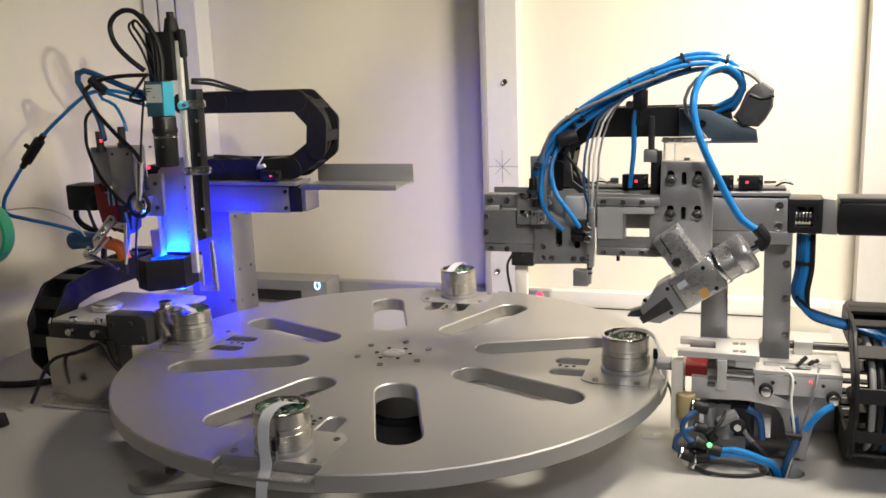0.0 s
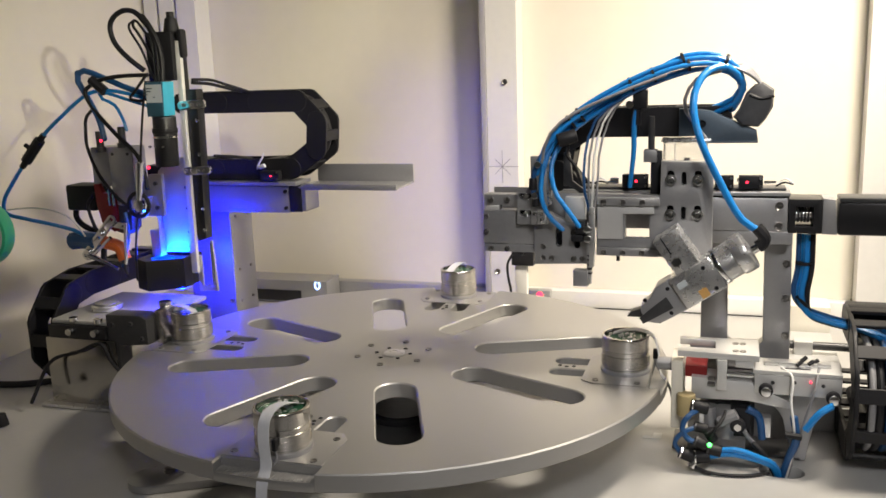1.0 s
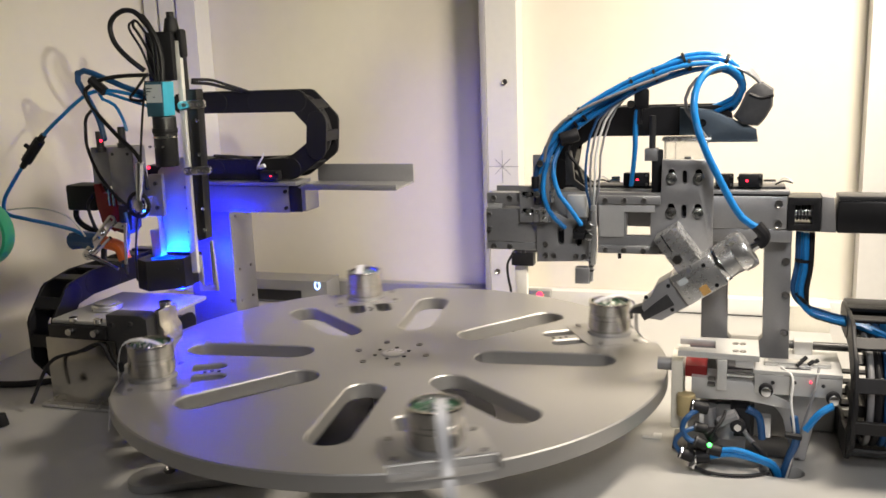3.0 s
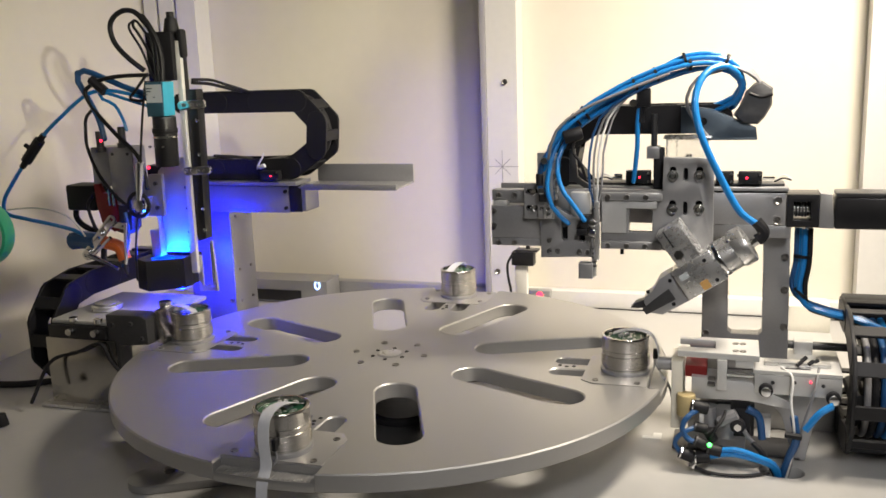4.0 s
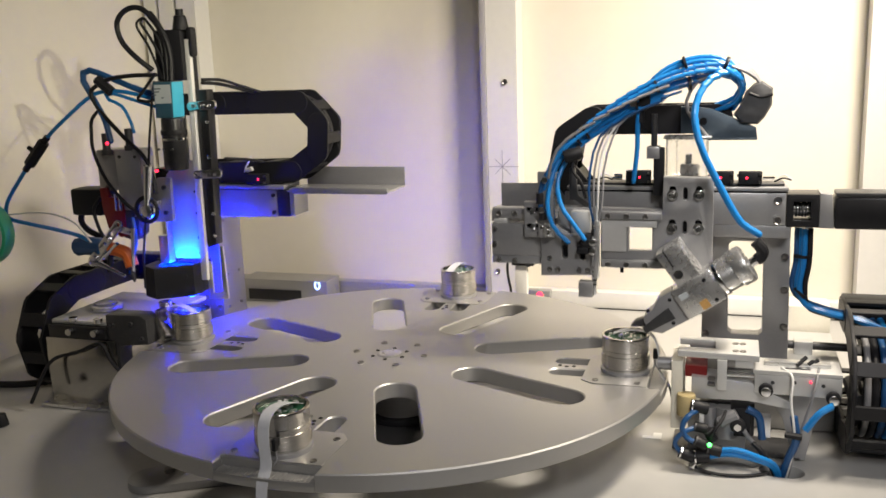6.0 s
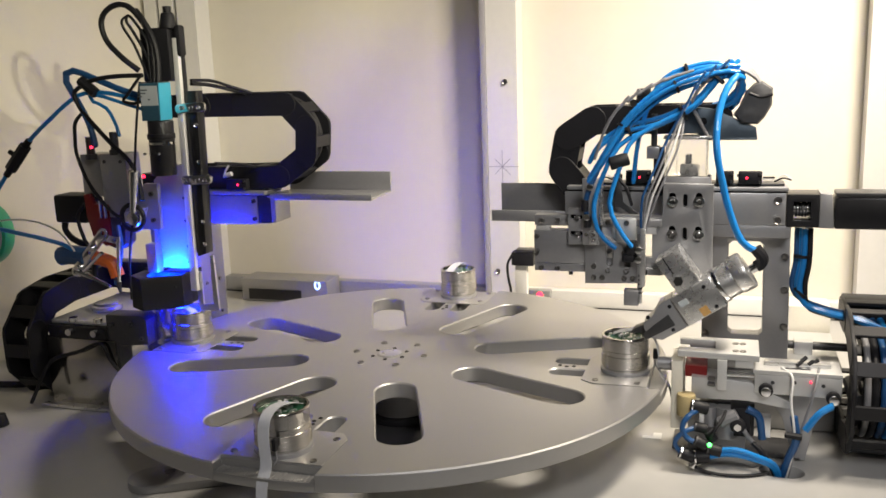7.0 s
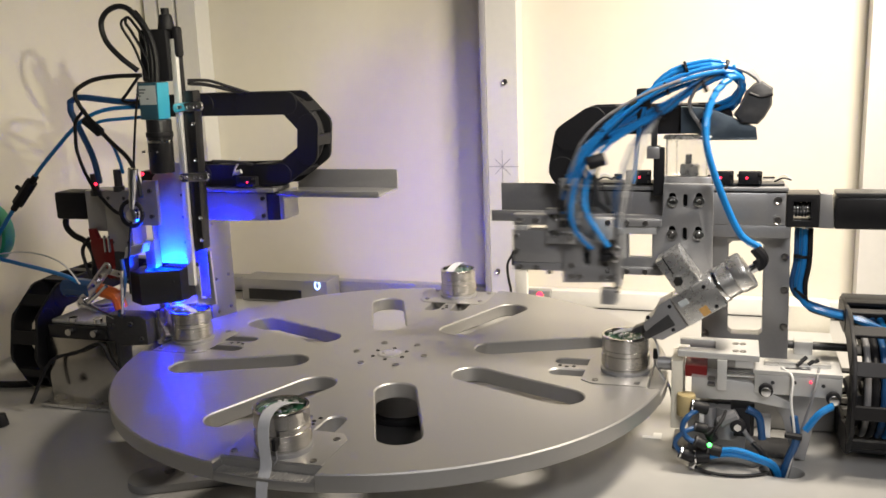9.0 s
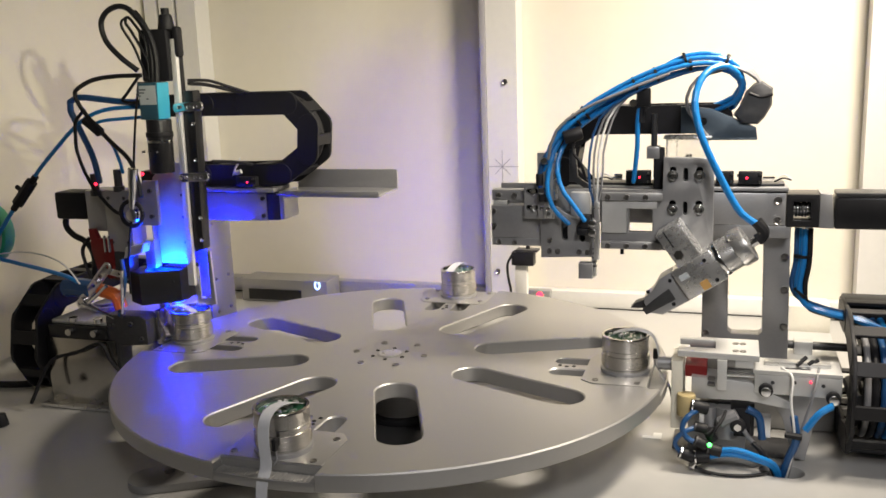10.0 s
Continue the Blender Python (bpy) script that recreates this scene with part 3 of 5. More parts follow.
# the side slide, which carries the fine gripper
sl = part("side_slide", box(0.1473, 0.2255, 0.032, 0.056, 0.1755, 0.2216, 0.001), ALU, rg, "grey pneumatic side slide")
for z in (0.193, 0.214):
    bolt(0.152, 0.032, z, 0.0034, sl)
part("slide_rail", box(0.1476, 0.2255, 0.036, 0.054, 0.2285, 0.2435, 0.001), ALU, sl)
part("slide_stop", box(0.15, 0.17, 0.034, 0.05, 0.2218, 0.2282, 0.0006), ALU_WHITE, sl)
for x in (0.158, 0.181):
    bolt(x, 0.036, 0.236, 0.004, sl)
    bolt(x, 0.032, 0.169, 0.0036, sl)
part("slide_head", prism([(0.1975, 0.205), (0.2205, 0.205), (0.2205, 0.2548), (0.1975, 0.2548)], 0.022, 0.0315, 0.0008,
     holes=[stadium((0.2035, z), (0.214, z), 0.0036, 6) for z in (0.2435, 0.2205)]), ALU, sl)
# shade inside the two slots, as a thin black sheet
part("slot_back", box(0.199, 0.219, 0.0317, 0.0319, 0.212, 0.25, 0), BLACK, sl)
for z in (0.2435, 0.2205):
    bolt(0.211, 0.022, z, 0.0042, sl, mat=CHROME, h=0.004)
part("slide_foot", box(0.1476, 0.2255, 0.032, 0.054, 0.164, 0.175, 0.001), ALU, sl)
part("stop_screw", rod((0.198, 0.04, 0.164), (0.198, 0.04, 0.158), 0.003, 10), DARK, sl)
part("upright_plate", box(0.219, 0.241, 0.012, 0.02, 0.207, 0.298, 0.001), ALU, sl)
part("upright_edge", box(0.2412, 0.246, 0.012, 0.024, 0.234, 0.297, 0.0006), ALU_BRIGHT, sl)
part("rear_block", box(0.226, 0.298, 0.034, 0.056, 0.15, 0.246, 0.001), ALU, sl)
part("light_block", box(0.263, 0.29, 0.021, 0.0335, 0.209, 0.243, 0.0015), ALU_WHITE, sl)
# the fine gripper, which drops on the slide
fp = part("slotted_plate", prism([(0.221, 0.1505), (0.2925, 0.1535), (0.2925, 0.207), (0.262, 0.212), (0.242, 0.222), (0.221, 0.206)], 0.0205, 0.0315, 0.001,
          holes=[stadium((0.2545, 0.18), (0.2545, 0.201), 0.0042, 6), stadium((0.279, 0.178), (0.279, 0.2), 0.0036, 6)]), ALU, sl, "grey plate with two upright slots")
# black sheet that gives the upright slots their shade
part("slot_back", box(0.248, 0.285, 0.0316, 0.0325, 0.17, 0.207, 0), BLACK, fp)
for x, z in ((0.2545, 0.198), (0.2335, 0.1605), (0.245, 0.1605), (0.2335, 0.176), (0.275, 0.1605), (0.286, 0.1605), (0.2745, 0.196)):
    bolt(x, 0.0205, z, 0.0036, fp, h=0.003)
fg = part("fine_gripper", box(0.2965, 0.3035, 0.008, 0.018, 0.152, 0.232, 0.0008), ALU_BRIGHT, rg, "thin bright gripping finger on a small rail")
for z in (0.19, 0.203):
    part("knob", rod((0.2945, 0.0182, z), (0.2945, 0.004, z), 0.005, 16, bev=0.001), CHROME, fg)
part("finger", box(0.2955, 0.2995, 0.01, 0.016, 0.128, 0.17, 0.0006), ALU_BRIGHT, fg)
bm = bmesh.new()
for k in range(5):
    box(0.2945, 0.3, 0.0085, 0.0175, 0.142 + 0.006 * k, 0.1445 + 0.006 * k, 0.0004, bm, seg=1)
part("finger_pin", bm, DARK, fg)
part("finger_web", box(0.2935, 0.2963, 0.009, 0.0195, 0.146, 0.21, 0.0005), ALU, fg)
part("finger_tip_block", box(0.276, 0.2955, 0.004, 0.02, 0.126, 0.1475, 0.001), ALU, fg, "small grey block at the finger's end")
part("valve", box(0.279, 0.2925, 0.006, 0.0202, 0.196, 0.214, 0.0015, m=None), BLACK, fg)
part("valve", box(0.2735, 0.289, 0.006, 0.0202, 0.186, 0.1955, 0.0015, m=None), BLACK, fg)

# ---- left gantry (built where it works, at y = 0 of its own space) ----
lg = thing("inspection_gantry", "grey and black camera gantry with an energy chain", "gantry")
post = part("post", box(-0.487, -0.3955, 0.14, 0.22, FLOOR + 0.002, 0.1745, 0.002), ALU, lg)
for z in (0.16, 0.06, 0.0):
    bolt(-0.3955, 0.16, z, 0.003, post, "x", h=0.002)
    bolt(-0.3955, 0.2, z, 0.003, post, "x", h=0.002)
bolt(-0.402, 0.14, 0.005, 0.004, post)
lb = part("beam", box(-0.46, -0.262, 0.12, 0.168, 0.175, 0.222, 0.0015), ALU, lg)
part("end_cap", box(-0.2615, -0.2385, 0.12, 0.168, 0.1765, 0.222, 0.002), BLACK, lb)
part("end_plate", box(-0.238, -0.2295, 0.121, 0.172, 0.178, 0.2245, 0.001), ALU, lb)
bolt(-0.267, 0.12, 0.213, 0.0032, lb, mat=BLACK)
bolt(-0.267, 0.12, 0.184, 0.0032, lb, mat=BLACK)
part("beam_cover", box(-0.46, -0.243, 0.113, 0.172, 0.2235, 0.2305, 0.001), ALU, lg)
part("cover_gap", box(-0.46, -0.262, 0.118, 0.17, 0.2222, 0.2234, 0), BLACK, lg)
lt = part("chain_tray", box(-0.2425, -0.059, 0.12, 0.2, 0.2185, 0.2215, 0.0005), ALU, lg, "angled grey aluminium chain tray")
part("tray_lip", box(-0.2285, -0.059, 0.1165, 0.1195, 0.2165, 0.2265, 0.0005), ALU, lt)
part("tray_back", box(-0.2425, -0.059, 0.2005, 0.2035, 0.2185, 0.252, 0.0005), ALU, lt)
sensor(-0.309, -0.272, 0.108, 0.2325, 0.250, lg, 0.58)
lchain = chain([(-0.44, 0.368), (-0.365, 0.368), (-0.289, 0.368), (-0.2125, 0.368), (-0.178, 0.332), (-0.182, 0.286), (-0.231, 0.2525), (-0.306, 0.2505), (-0.381, 0.2505), (-0.44, 0.2505)], 0.037, 0.055, 0.122, lg, "black plastic energy chain in an angular loop")
part("cable_clip", tube([(-0.318, 0.118, 0.252), (-0.313, 0.116, 0.262), (-0.306, 0.116, 0.272), (-0.303, 0.117, 0.28)], 0.0016), WHITEC, lg)
part("cable_clip", rod((-0.313, 0.118, 0.255), (-0.303, 0.118, 0.258), 0.004, 10), WHITEC, lg)
# the running head
hd = part("vertical_axis", prism([(-0.327, 0.145), (-0.312, 0.15), (-0.306, 0.35), (-0.306, 0.395), (-0.325, 0.395)], 0.002, 0.022, 0.0012), BLACK_ANO, lg, "black vertical axis with a white rail strip")
part("carriage", box(-0.43, -0.385, 0.023, 0.111, 0.235, 0.27, 0.002), BLACK_ANO, hd)
part("rail_strip", prism([(-0.341, 0.092), (-0.330, 0.092), (-0.3255, 0.472), (-0.3335, 0.472)], -0.004, 0.004, 0.0006), POSTM, hd, "long white rail strip")
part("rail_core", box(-0.333, -0.3265, 0.0045, 0.016, 0.15, 0.49, 0.001), BLACK, hd)
part("rear_plate", prism([(-0.402, 0.125), (-0.344, 0.125), (-0.338, 0.285), (-0.372, 0.285), (-0.396, 0.262)], 0.006, 0.012, 0.0008), ALU_WHITE, hd, "pale mounting plate lit by the blue lamp")
part("top_block", box(-0.383, -0.3345, -0.012, 0.018, 0.41, 0.487, 0.003), BLACK, hd)
bm = rod((-0.34, 0.0, 0.485), (-0.34, 0.0, 0.508), 0.013, 18, 0.009, bev=0.002)
rod((-0.34, 0.0, 0.506), (-0.34, 0.0, 0.517), 0.006, 14, bm=bm)
box(-0.331, -0.32, -0.004, 0.012, 0.445, 0.49, 0.004, bm)
part("cable_gland", bm, BLACK, hd)
part("foot_bracket", prism([(-0.335, 0.058), (-0.30, 0.06), (-0.303, 0.146), (-0.309, 0.146), (-0.309, 0.07), (-0.327, 0.068), (-0.327, 0.12), (-0.335, 0.12)], 0.005, 0.01, 0.0006), ALU_BRIGHT, hd)
for z in (0.372, 0.266):
    cl = part("chrome_clamp", prism(stadium((-0.328, z - 0.002), (-0.291, z), 0.007, 6), -0.012, -0.0045, 0.0012), CHROME, hd, "bright slotted clamp")
    for x in (-0.322, -0.306, -0.294):
        bolt(x, -0.012, z - 0.001, 0.003, cl, h=0.002)
for z in (0.345, 0.29, 0.2, 0.165):
    bolt(-0.3125 + 0.02 * (z - 0.165), 0.002, z, 0.003, hd, mat=CHROME, h=0.002)
cm = part("camera_body", prism([(-0.3690, 0.355), (-0.3390, 0.355), (-0.3370, 0.409), (-0.3685, 0.409)], -0.044, -0.014, 0.0012), TEAL, hd, "industrial camera with a cyan side")
part("camera_side", prism([(-0.3385, 0.3555), (-0.3375, 0.3555), (-0.3355, 0.4085), (-0.3365, 0.4085)], -0.043, -0.0145, 0.0002), CYAN, cm, "cyan painted camera side")
part("camera_top", box(-0.3670, -0.3380, -0.043, -0.015, 0.4093, 0.4105, 0), BLACK, cm)
part("type_label", box(-0.3665, -0.3385, -0.0449, -0.0442, 0.377, 0.405, 0), LABELM, cm, "grey type label")
bm = bmesh.new()
for k, (a, b) in enumerate(((0.371, 0.355), (0.371, 0.358), (0.371, 0.364), (0.355, 0.351))):
    z = 0.398 - 0.0045 * k
    box(-a, -b, -0.0452, -0.0449, z, z + 0.002, 0, bm)
part("label_bars", bm, INK, cm)
lens = part("lens", rod((-0.3480, -0.03, 0.3545), (-0.3500, -0.03, 0.275), 0.0185, 32, bev=0.001), BLACK_ANO, hd, "black camera lens with a bright ring")
part("lens_ring", rod((-0.3490, -0.03, 0.324), (-0.3490, -0.03, 0.3205), 0.0192, 32), CHROME, lens)
part("lens_ring", rod((-0.3487, -0.03, 0.336), (-0.3488, -0.03, 0.328), 0.02, 32, bev=0.001), BLACK, lens)
for a in (200, 250, 300):
    bolt(-0.3490 + 0.017 * math.cos(radians(a)), -0.0495, 0.308, 0.002, lens, mat=CHROME, h=0.003)
# lamp box: an open black hood with the glowing array inside
hood = part("lamp_hood", flat_plate([(-0.432, -0.028), (-0.4, -0.046), (-0.35, -0.012), (-0.35, 0.012), (-0.432, 0.012)], 0.067, 0.118, 0.001,
            holes=[[(-0.408, -0.02), (-0.395, -0.032), (-0.357, -0.007), (-0.357, 0.003), (-0.408, 0.003)]]), BLACK, hd, "black angular lamp hood")
part("light_array", box(-0.4, -0.362, -0.014, 0.001, 0.103, 0.107, 0.0005), LED_BLUE, hd, "glowing blue hood emitter, partly added")
# added black plate, stops the array from shining down on the disc
part("light_backing", box(-0.407, -0.3575, -0.019, 0.0025, 0.099, 0.1025, 0.0005), BLACK, hd)
# two unseen emitters added: blue light for the disc, post and beam
part("light_array", box(-0.385, -0.358, -0.008, 0.01, 0.0635, 0.0665, 0.0005), ADDED_BLUE, hd, "glowing blue hood emitter, partly added")
part("light_array", box(-0.428, -0.356, 0.013, 0.0155, 0.078, 0.108, 0.0005), ADDED_BLUE, hd, "glowing blue hood emitter, partly added")
# black screens added to keep the blue spill off the back panel
part("light_shroud", prism([(-0.435, 0.067), (-0.431, 0.067), (-0.431, 0.1165), (-0.40, 0.1165), (-0.40, 0.1205), (-0.435, 0.1205)], 0.0125, 0.046, 0.0006), BLACK, hd)
part("light_cheek", box(-0.3555, -0.352, 0.0125, 0.046, 0.068, 0.118, 0.0006), BLACK, hd)
# soldering head beside it
gb = part("soldering_slide", box(-0.459, -0.412, -0.035, 0.0, 0.15, 0.247, 0.002), ALU, lg, "grey slide block of the soldering head")
part("side_block", box(-0.502, -0.4595, -0.025, 0.02, 0.18, 0.245, 0.002), ALU, gb)
part("side_plate", prism([(-0.4115, 0.19), (-0.373, 0.19), (-0.372, 0.26), (-0.395, 0.26), (-0.4115, 0.245)], -0.02, -0.012, 0.001), ALU, hd)
for x, z in ((-0.383, 0.245), (-0.383, 0.205), (-0.402, 0.205)):
    bolt(x, -0.02, z, 0.0035, hd, mat=DARK)
part("stepper_motor", box(-0.565, -0.506, -0.022, 0.02, 0.197, 0.241, 0.004), BLACK, hd, "black square stepper motor")
part("motor_plate", box(-0.5055, -0.5025, -0.02, 0.018, 0.199, 0.239, 0.001), BLACK_ANO, hd)
part("red_bracket", prism([(-0.485, 0.12), (-0.463, 0.105), (-0.452, 0.108), (-0.45, 0.17), (-0.478, 0.17), (-0.485, 0.185), (-0.494, 0.185), (-0.492, 0.15)], -0.036, -0.026, 0.001), RED, gb, "red anodised bracket")
part("orange_sleeve", tube([(-0.474, -0.048, 0.089), (-0.458, -0.05, 0.087), (-0.443, -0.05, 0.081), (-0.436, -0.05, 0.062)], 0.0105), ORANGE, gb, "orange sleeve of the soldering iron")
part("iron_tip", rod((-0.438, -0.05, 0.06), (-0.436, -0.048, 0.036), 0.006, 14, 0.002), DARK, gb)
part("iron_handle", tube([(-0.545, -0.04, 0.088), (-0.525, -0.042, 0.091), (-0.49, -0.046, 0.09)], 0.015), NAVY, gb, "dark blue padded iron handle")
p0, p1 = Vector((-0.507, 0.068)), Vector((-0.449, 0.13))
bm = prism(stadium(p0, p1, 0.0078, 6), -0.058, -0.0545, 0.0008, holes=[circle(p0.lerp(p1, k), 0.0032, 10) for k in (0.0, 0.25, 0.5, 0.75, 1.0)])
prism(stadium((-0.449, 0.122), (-0.428, 0.118), 0.0055, 6), -0.0538, -0.051, 0.0006, bm, [circle((-0.431, 0.1185), 0.002, 8)])
rod((-0.503, -0.055, 0.062), (-0.452, -0.06, 0.1), 0.003, 10, bm=bm)
rod((-0.503, -0.057, 0.07), (-0.478, -0.054, 0.058), 0.0055, 12, 0.003, bm=bm)
rod((-0.478, -0.054, 0.058), (-0.452, -0.05, 0.045), 0.0026, 10, bm=bm)
rod((-0.424, -0.055, 0.125), (-0.431, -0.055, 0.055), 0.003, 10, bm=bm)
for k in (0.12, 0.62):
    q = p0.lerp(p1, k)
    rod((q.x, -0.064, q.y), (q.x, -0.05, q.y), 0.0042, 12, bm=bm)
part("joint_arm", bm, CHROME, gb, "bright perforated steel strip of the wire feed")
bm = bmesh.new()
for k in range(24):
    a, b = 2 * math.pi * k / 24, 2 * math.pi * (k + 1) / 24
    rod((-0.389 + 0.019 * math.cos(a), -0.062, 0.216 + 0.019 * math.sin(a)), (-0.389 + 0.019 * math.cos(b), -0.062, 0.216 + 0.019 * math.sin(b)), 0.0034, 8, bm=bm)
part("cable_ring", bm, BLACK, hd, "coiled black cable ring")
part("ring_core", rod((-0.389, -0.056, 0.214), (-0.389, -0.064, 0.214), 0.0125, 20, 0.01, bev=0.001), CHROME, hd)
part("steel_plunger", rod((-0.374, -0.068, 0.285), (-0.384, -0.066, 0.225), 0.0075, 16, 0.005), CHROME, hd, "bright steel plunger")
part("hand_grip", prism([(-0.43, 0.14), (-0.395, 0.15), (-0.39, 0.165), (-0.425, 0.158)], -0.04, -0.02, 0.002), ALU_BRIGHT, gb)
for x, y, z in ((-0.476, -0.03, 0.258), (-0.432, -0.03, 0.265)):
    bm = rod((x, y, z - 0.014), (x, y, z + 0.014), 0.0062, 14)
    rod((x, y, z - 0.02), (x, y, z - 0.012), 0.0085, 14, bm=bm)
    part("push_fitting", bm, DARK, gb)
part("indicator", rod((-0.468, -0.037, 0.257), (-0.468, -0.039, 0.257), 0.0022, 12), LED_RED, gb, "glowing red indicator")
part("indicator", rod((-0.389, -0.026, 0.272), (-0.389, -0.028, 0.272), 0.0025, 12), LED_RED, hd, "glowing red indicator")


def loose(name, mat, r, parent, *pts, label="", sides=8):
    return part(name, tube(pts, r, sides=sides), mat, parent, label)


loose("black_cable", BLACK, 0.0042, hd, (-0.358, -0.020, 0.407), (-0.360, -0.015, 0.452), (-0.366, -0.015, 0.484), (-0.378, -0.015, 0.503), (-0.395, -0.015, 0.519), (-0.415, -0.015, 0.522), (-0.435, -0.015, 0.513), (-0.444, -0.015, 0.496), (-0.437, -0.015, 0.471), (-0.414, -0.015, 0.447), (-0.394, -0.005, 0.427))
loose("black_cable", BLACK, 0.0046, hd, (-0.352, -0.020, 0.409), (-0.353, -0.015, 0.443), (-0.358, -0.015, 0.472), (-0.371, -0.015, 0.497), (-0.386, -0.010, 0.513))
loose("black_cable", BLACK, 0.0022, hd, (-0.364, -0.020, 0.409), (-0.368, -0.015, 0.439), (-0.377, -0.015, 0.460), (-0.392, -0.015, 0.486), (-0.400, -0.015, 0.498), (-0.395, -0.015, 0.506), (-0.383, -0.015, 0.493), (-0.370, -0.015, 0.472), (-0.367, -0.015, 0.447))
loose("black_cable", BLACK, 0.002, hd, (-0.367, -0.020, 0.414), (-0.380, -0.015, 0.438), (-0.391, -0.015, 0.465), (-0.406, -0.015, 0.489), (-0.407, -0.015, 0.500), (-0.397, -0.015, 0.506))
loose("black_cable", BLACK, 0.0034, hd, (-0.371, -0.030, 0.420), (-0.416, -0.030, 0.420), (-0.456, -0.030, 0.416), (-0.485, -0.030, 0.405), (-0.494, -0.030, 0.394), (-0.482, -0.030, 0.369), (-0.440, -0.035, 0.328), (-0.397, -0.045, 0.296), (-0.381, -0.050, 0.265), (-0.374, -0.056, 0.240))
loose("black_cable", BLACK, 0.0028, hd, (-0.480, -0.030, 0.371), (-0.498, -0.030, 0.354), (-0.502, -0.030, 0.332), (-0.502, -0.030, 0.304), (-0.478, -0.040, 0.263), (-0.445, -0.050, 0.232), (-0.423, -0.055, 0.217), (-0.407, -0.060, 0.214))
loose("black_cable", BLACK, 0.0018, hd, (-0.369, -0.040, 0.411), (-0.381, -0.040, 0.357), (-0.389, -0.045, 0.289), (-0.384, -0.055, 0.248), (-0.393, -0.062, 0.197), (-0.405, -0.060, 0.143), (-0.416, -0.050, 0.087))
loose("black_cable", BLACK, 0.0024, hd, (-0.375, -0.030, 0.419), (-0.399, -0.030, 0.394), (-0.408, -0.030, 0.384), (-0.391, -0.030, 0.380), (-0.376, -0.030, 0.383))
loose("motor_cable", BLACK, 0.005, hd, (-0.556, -0.010, 0.199), (-0.558, -0.010, 0.184), (-0.542, -0.015, 0.171), (-0.512, -0.020, 0.159), (-0.493, -0.030, 0.138), (-0.497, -0.030, 0.106))
BENDS = []


def bending(mat, r, pts, n, label):
    """A hose of rigid pieces from the camera head (which keeps its height) to the slide; pts: the slide low."""
    low = spline(pts, n)
    high = [p + Vector((0, 0, 0.06 * np.interp(i / n, (0, 0.2, 0.5, 1), (0, 0.28, 0.68, 1)))) for i, p in enumerate(low)]
    for i in range(n):
        ln = max((low[i + 1] - low[i]).length, (high[i + 1] - high[i]).length)
        bm = rod((0, 0, -ln / 2), (0, 0, ln / 2), r, 10)
        for e in (-1, 1):
            bmesh.ops.create_uvsphere(bm, u_segments=10, v_segments=6, radius=r * 0.998, matrix=Matrix.Translation((0, 0, e * ln / 2)))
        BENDS.append((part("blue_hose", bm, mat, hd, label), (high[i], high[i + 1]), (low[i], low[i + 1])))


bending(NAVY, 0.0048, [(-0.352, -0.008, 0.380), (-0.380, -0.02, 0.380), (-0.415, -0.025, 0.382), (-0.449, -0.025, 0.386), (-0.486, -0.025, 0.390), (-0.505, -0.025, 0.387), (-0.511, -0.025, 0.373), (-0.498, -0.025, 0.344), (-0.474, -0.030, 0.299), (-0.467, -0.030, 0.261)], 20, "blue air hose")
bending(BLUE, 0.0026, [(-0.352, -0.008, 0.360), (-0.382, -0.02, 0.358), (-0.418, -0.025, 0.356), (-0.455, -0.025, 0.353), (-0.472, -0.025, 0.344), (-0.443, -0.025, 0.323), (-0.426, -0.030, 0.293), (-0.422, -0.030, 0.275)], 16, "thin blue air hose")
bending(BLUE, 0.0032, [(-0.352, -0.008, 0.374), (-0.380, -0.02, 0.373), (-0.432, -0.025, 0.372), (-0.475, -0.025, 0.362), (-0.509, -0.025, 0.342), (-0.543, -0.025, 0.314), (-0.584, -0.025, 0.278), (-0.605, -0.025, 0.255)], 18, "blue air hose")
loose("hose_connector", BLACK, 0.0095, gb, (-0.602, -0.025, 0.258), (-0.636, -0.025, 0.222), label="black inline valve")
loose("hose_connector", BLACK, 0.0055, gb, (-0.593, -0.025, 0.267), (-0.646, -0.025, 0.212))
loose("hose_connector", BLACK, 0.004, gb, (-0.634, -0.025, 0.250), (-0.618, -0.025, 0.239))
loose("hose_union", BLACK, 0.008, gb, (-0.480, -0.030, 0.356), (-0.455, -0.030, 0.336))
loose("blue_hose", BLUE, 0.0034, gb, (-0.641, -0.025, 0.218), (-0.667, -0.025, 0.189), (-0.694, -0.025, 0.155), (-0.694, -0.025, 0.131), (-0.655, -0.025, 0.122), (-0.574, -0.040, 0.114), (-0.522, -0.050, 0.105), (-0.491, -0.055, 0.084), label="blue air hose")
loose("white_wire", WHITEC, 0.0014, gb, (-0.688, -0.030, 0.137), (-0.635, -0.030, 0.142), (-0.581, -0.040, 0.140), (-0.536, -0.050, 0.128), (-0.508, -0.055, 0.102), (-0.492, -0.055, 0.077), label="thin white wire")
loose("black_cable", BLACK, 0.003, hd, (-0.33, 0.03, 0.405), (-0.325, 0.07, 0.402), (-0.31, 0.1, 0.394), (-0.29, 0.12, 0.386))
loose("black_cable", BLACK, 0.0025, hd, (-0.33, 0.03, 0.41), (-0.32, 0.07, 0.408), (-0.305, 0.1, 0.398), (-0.28, 0.122, 0.386))
loose("black_cable", BLACK, 0.0025, hd, (-0.3, 0.03, 0.285), (-0.29, 0.08, 0.278), (-0.28, 0.115, 0.27))
for z in (0.135, 0.16, 0.2, 0.235):
    bolt(-0.345, 0.006, z, 0.0022, hd, mat=DARK, h=0.0012)
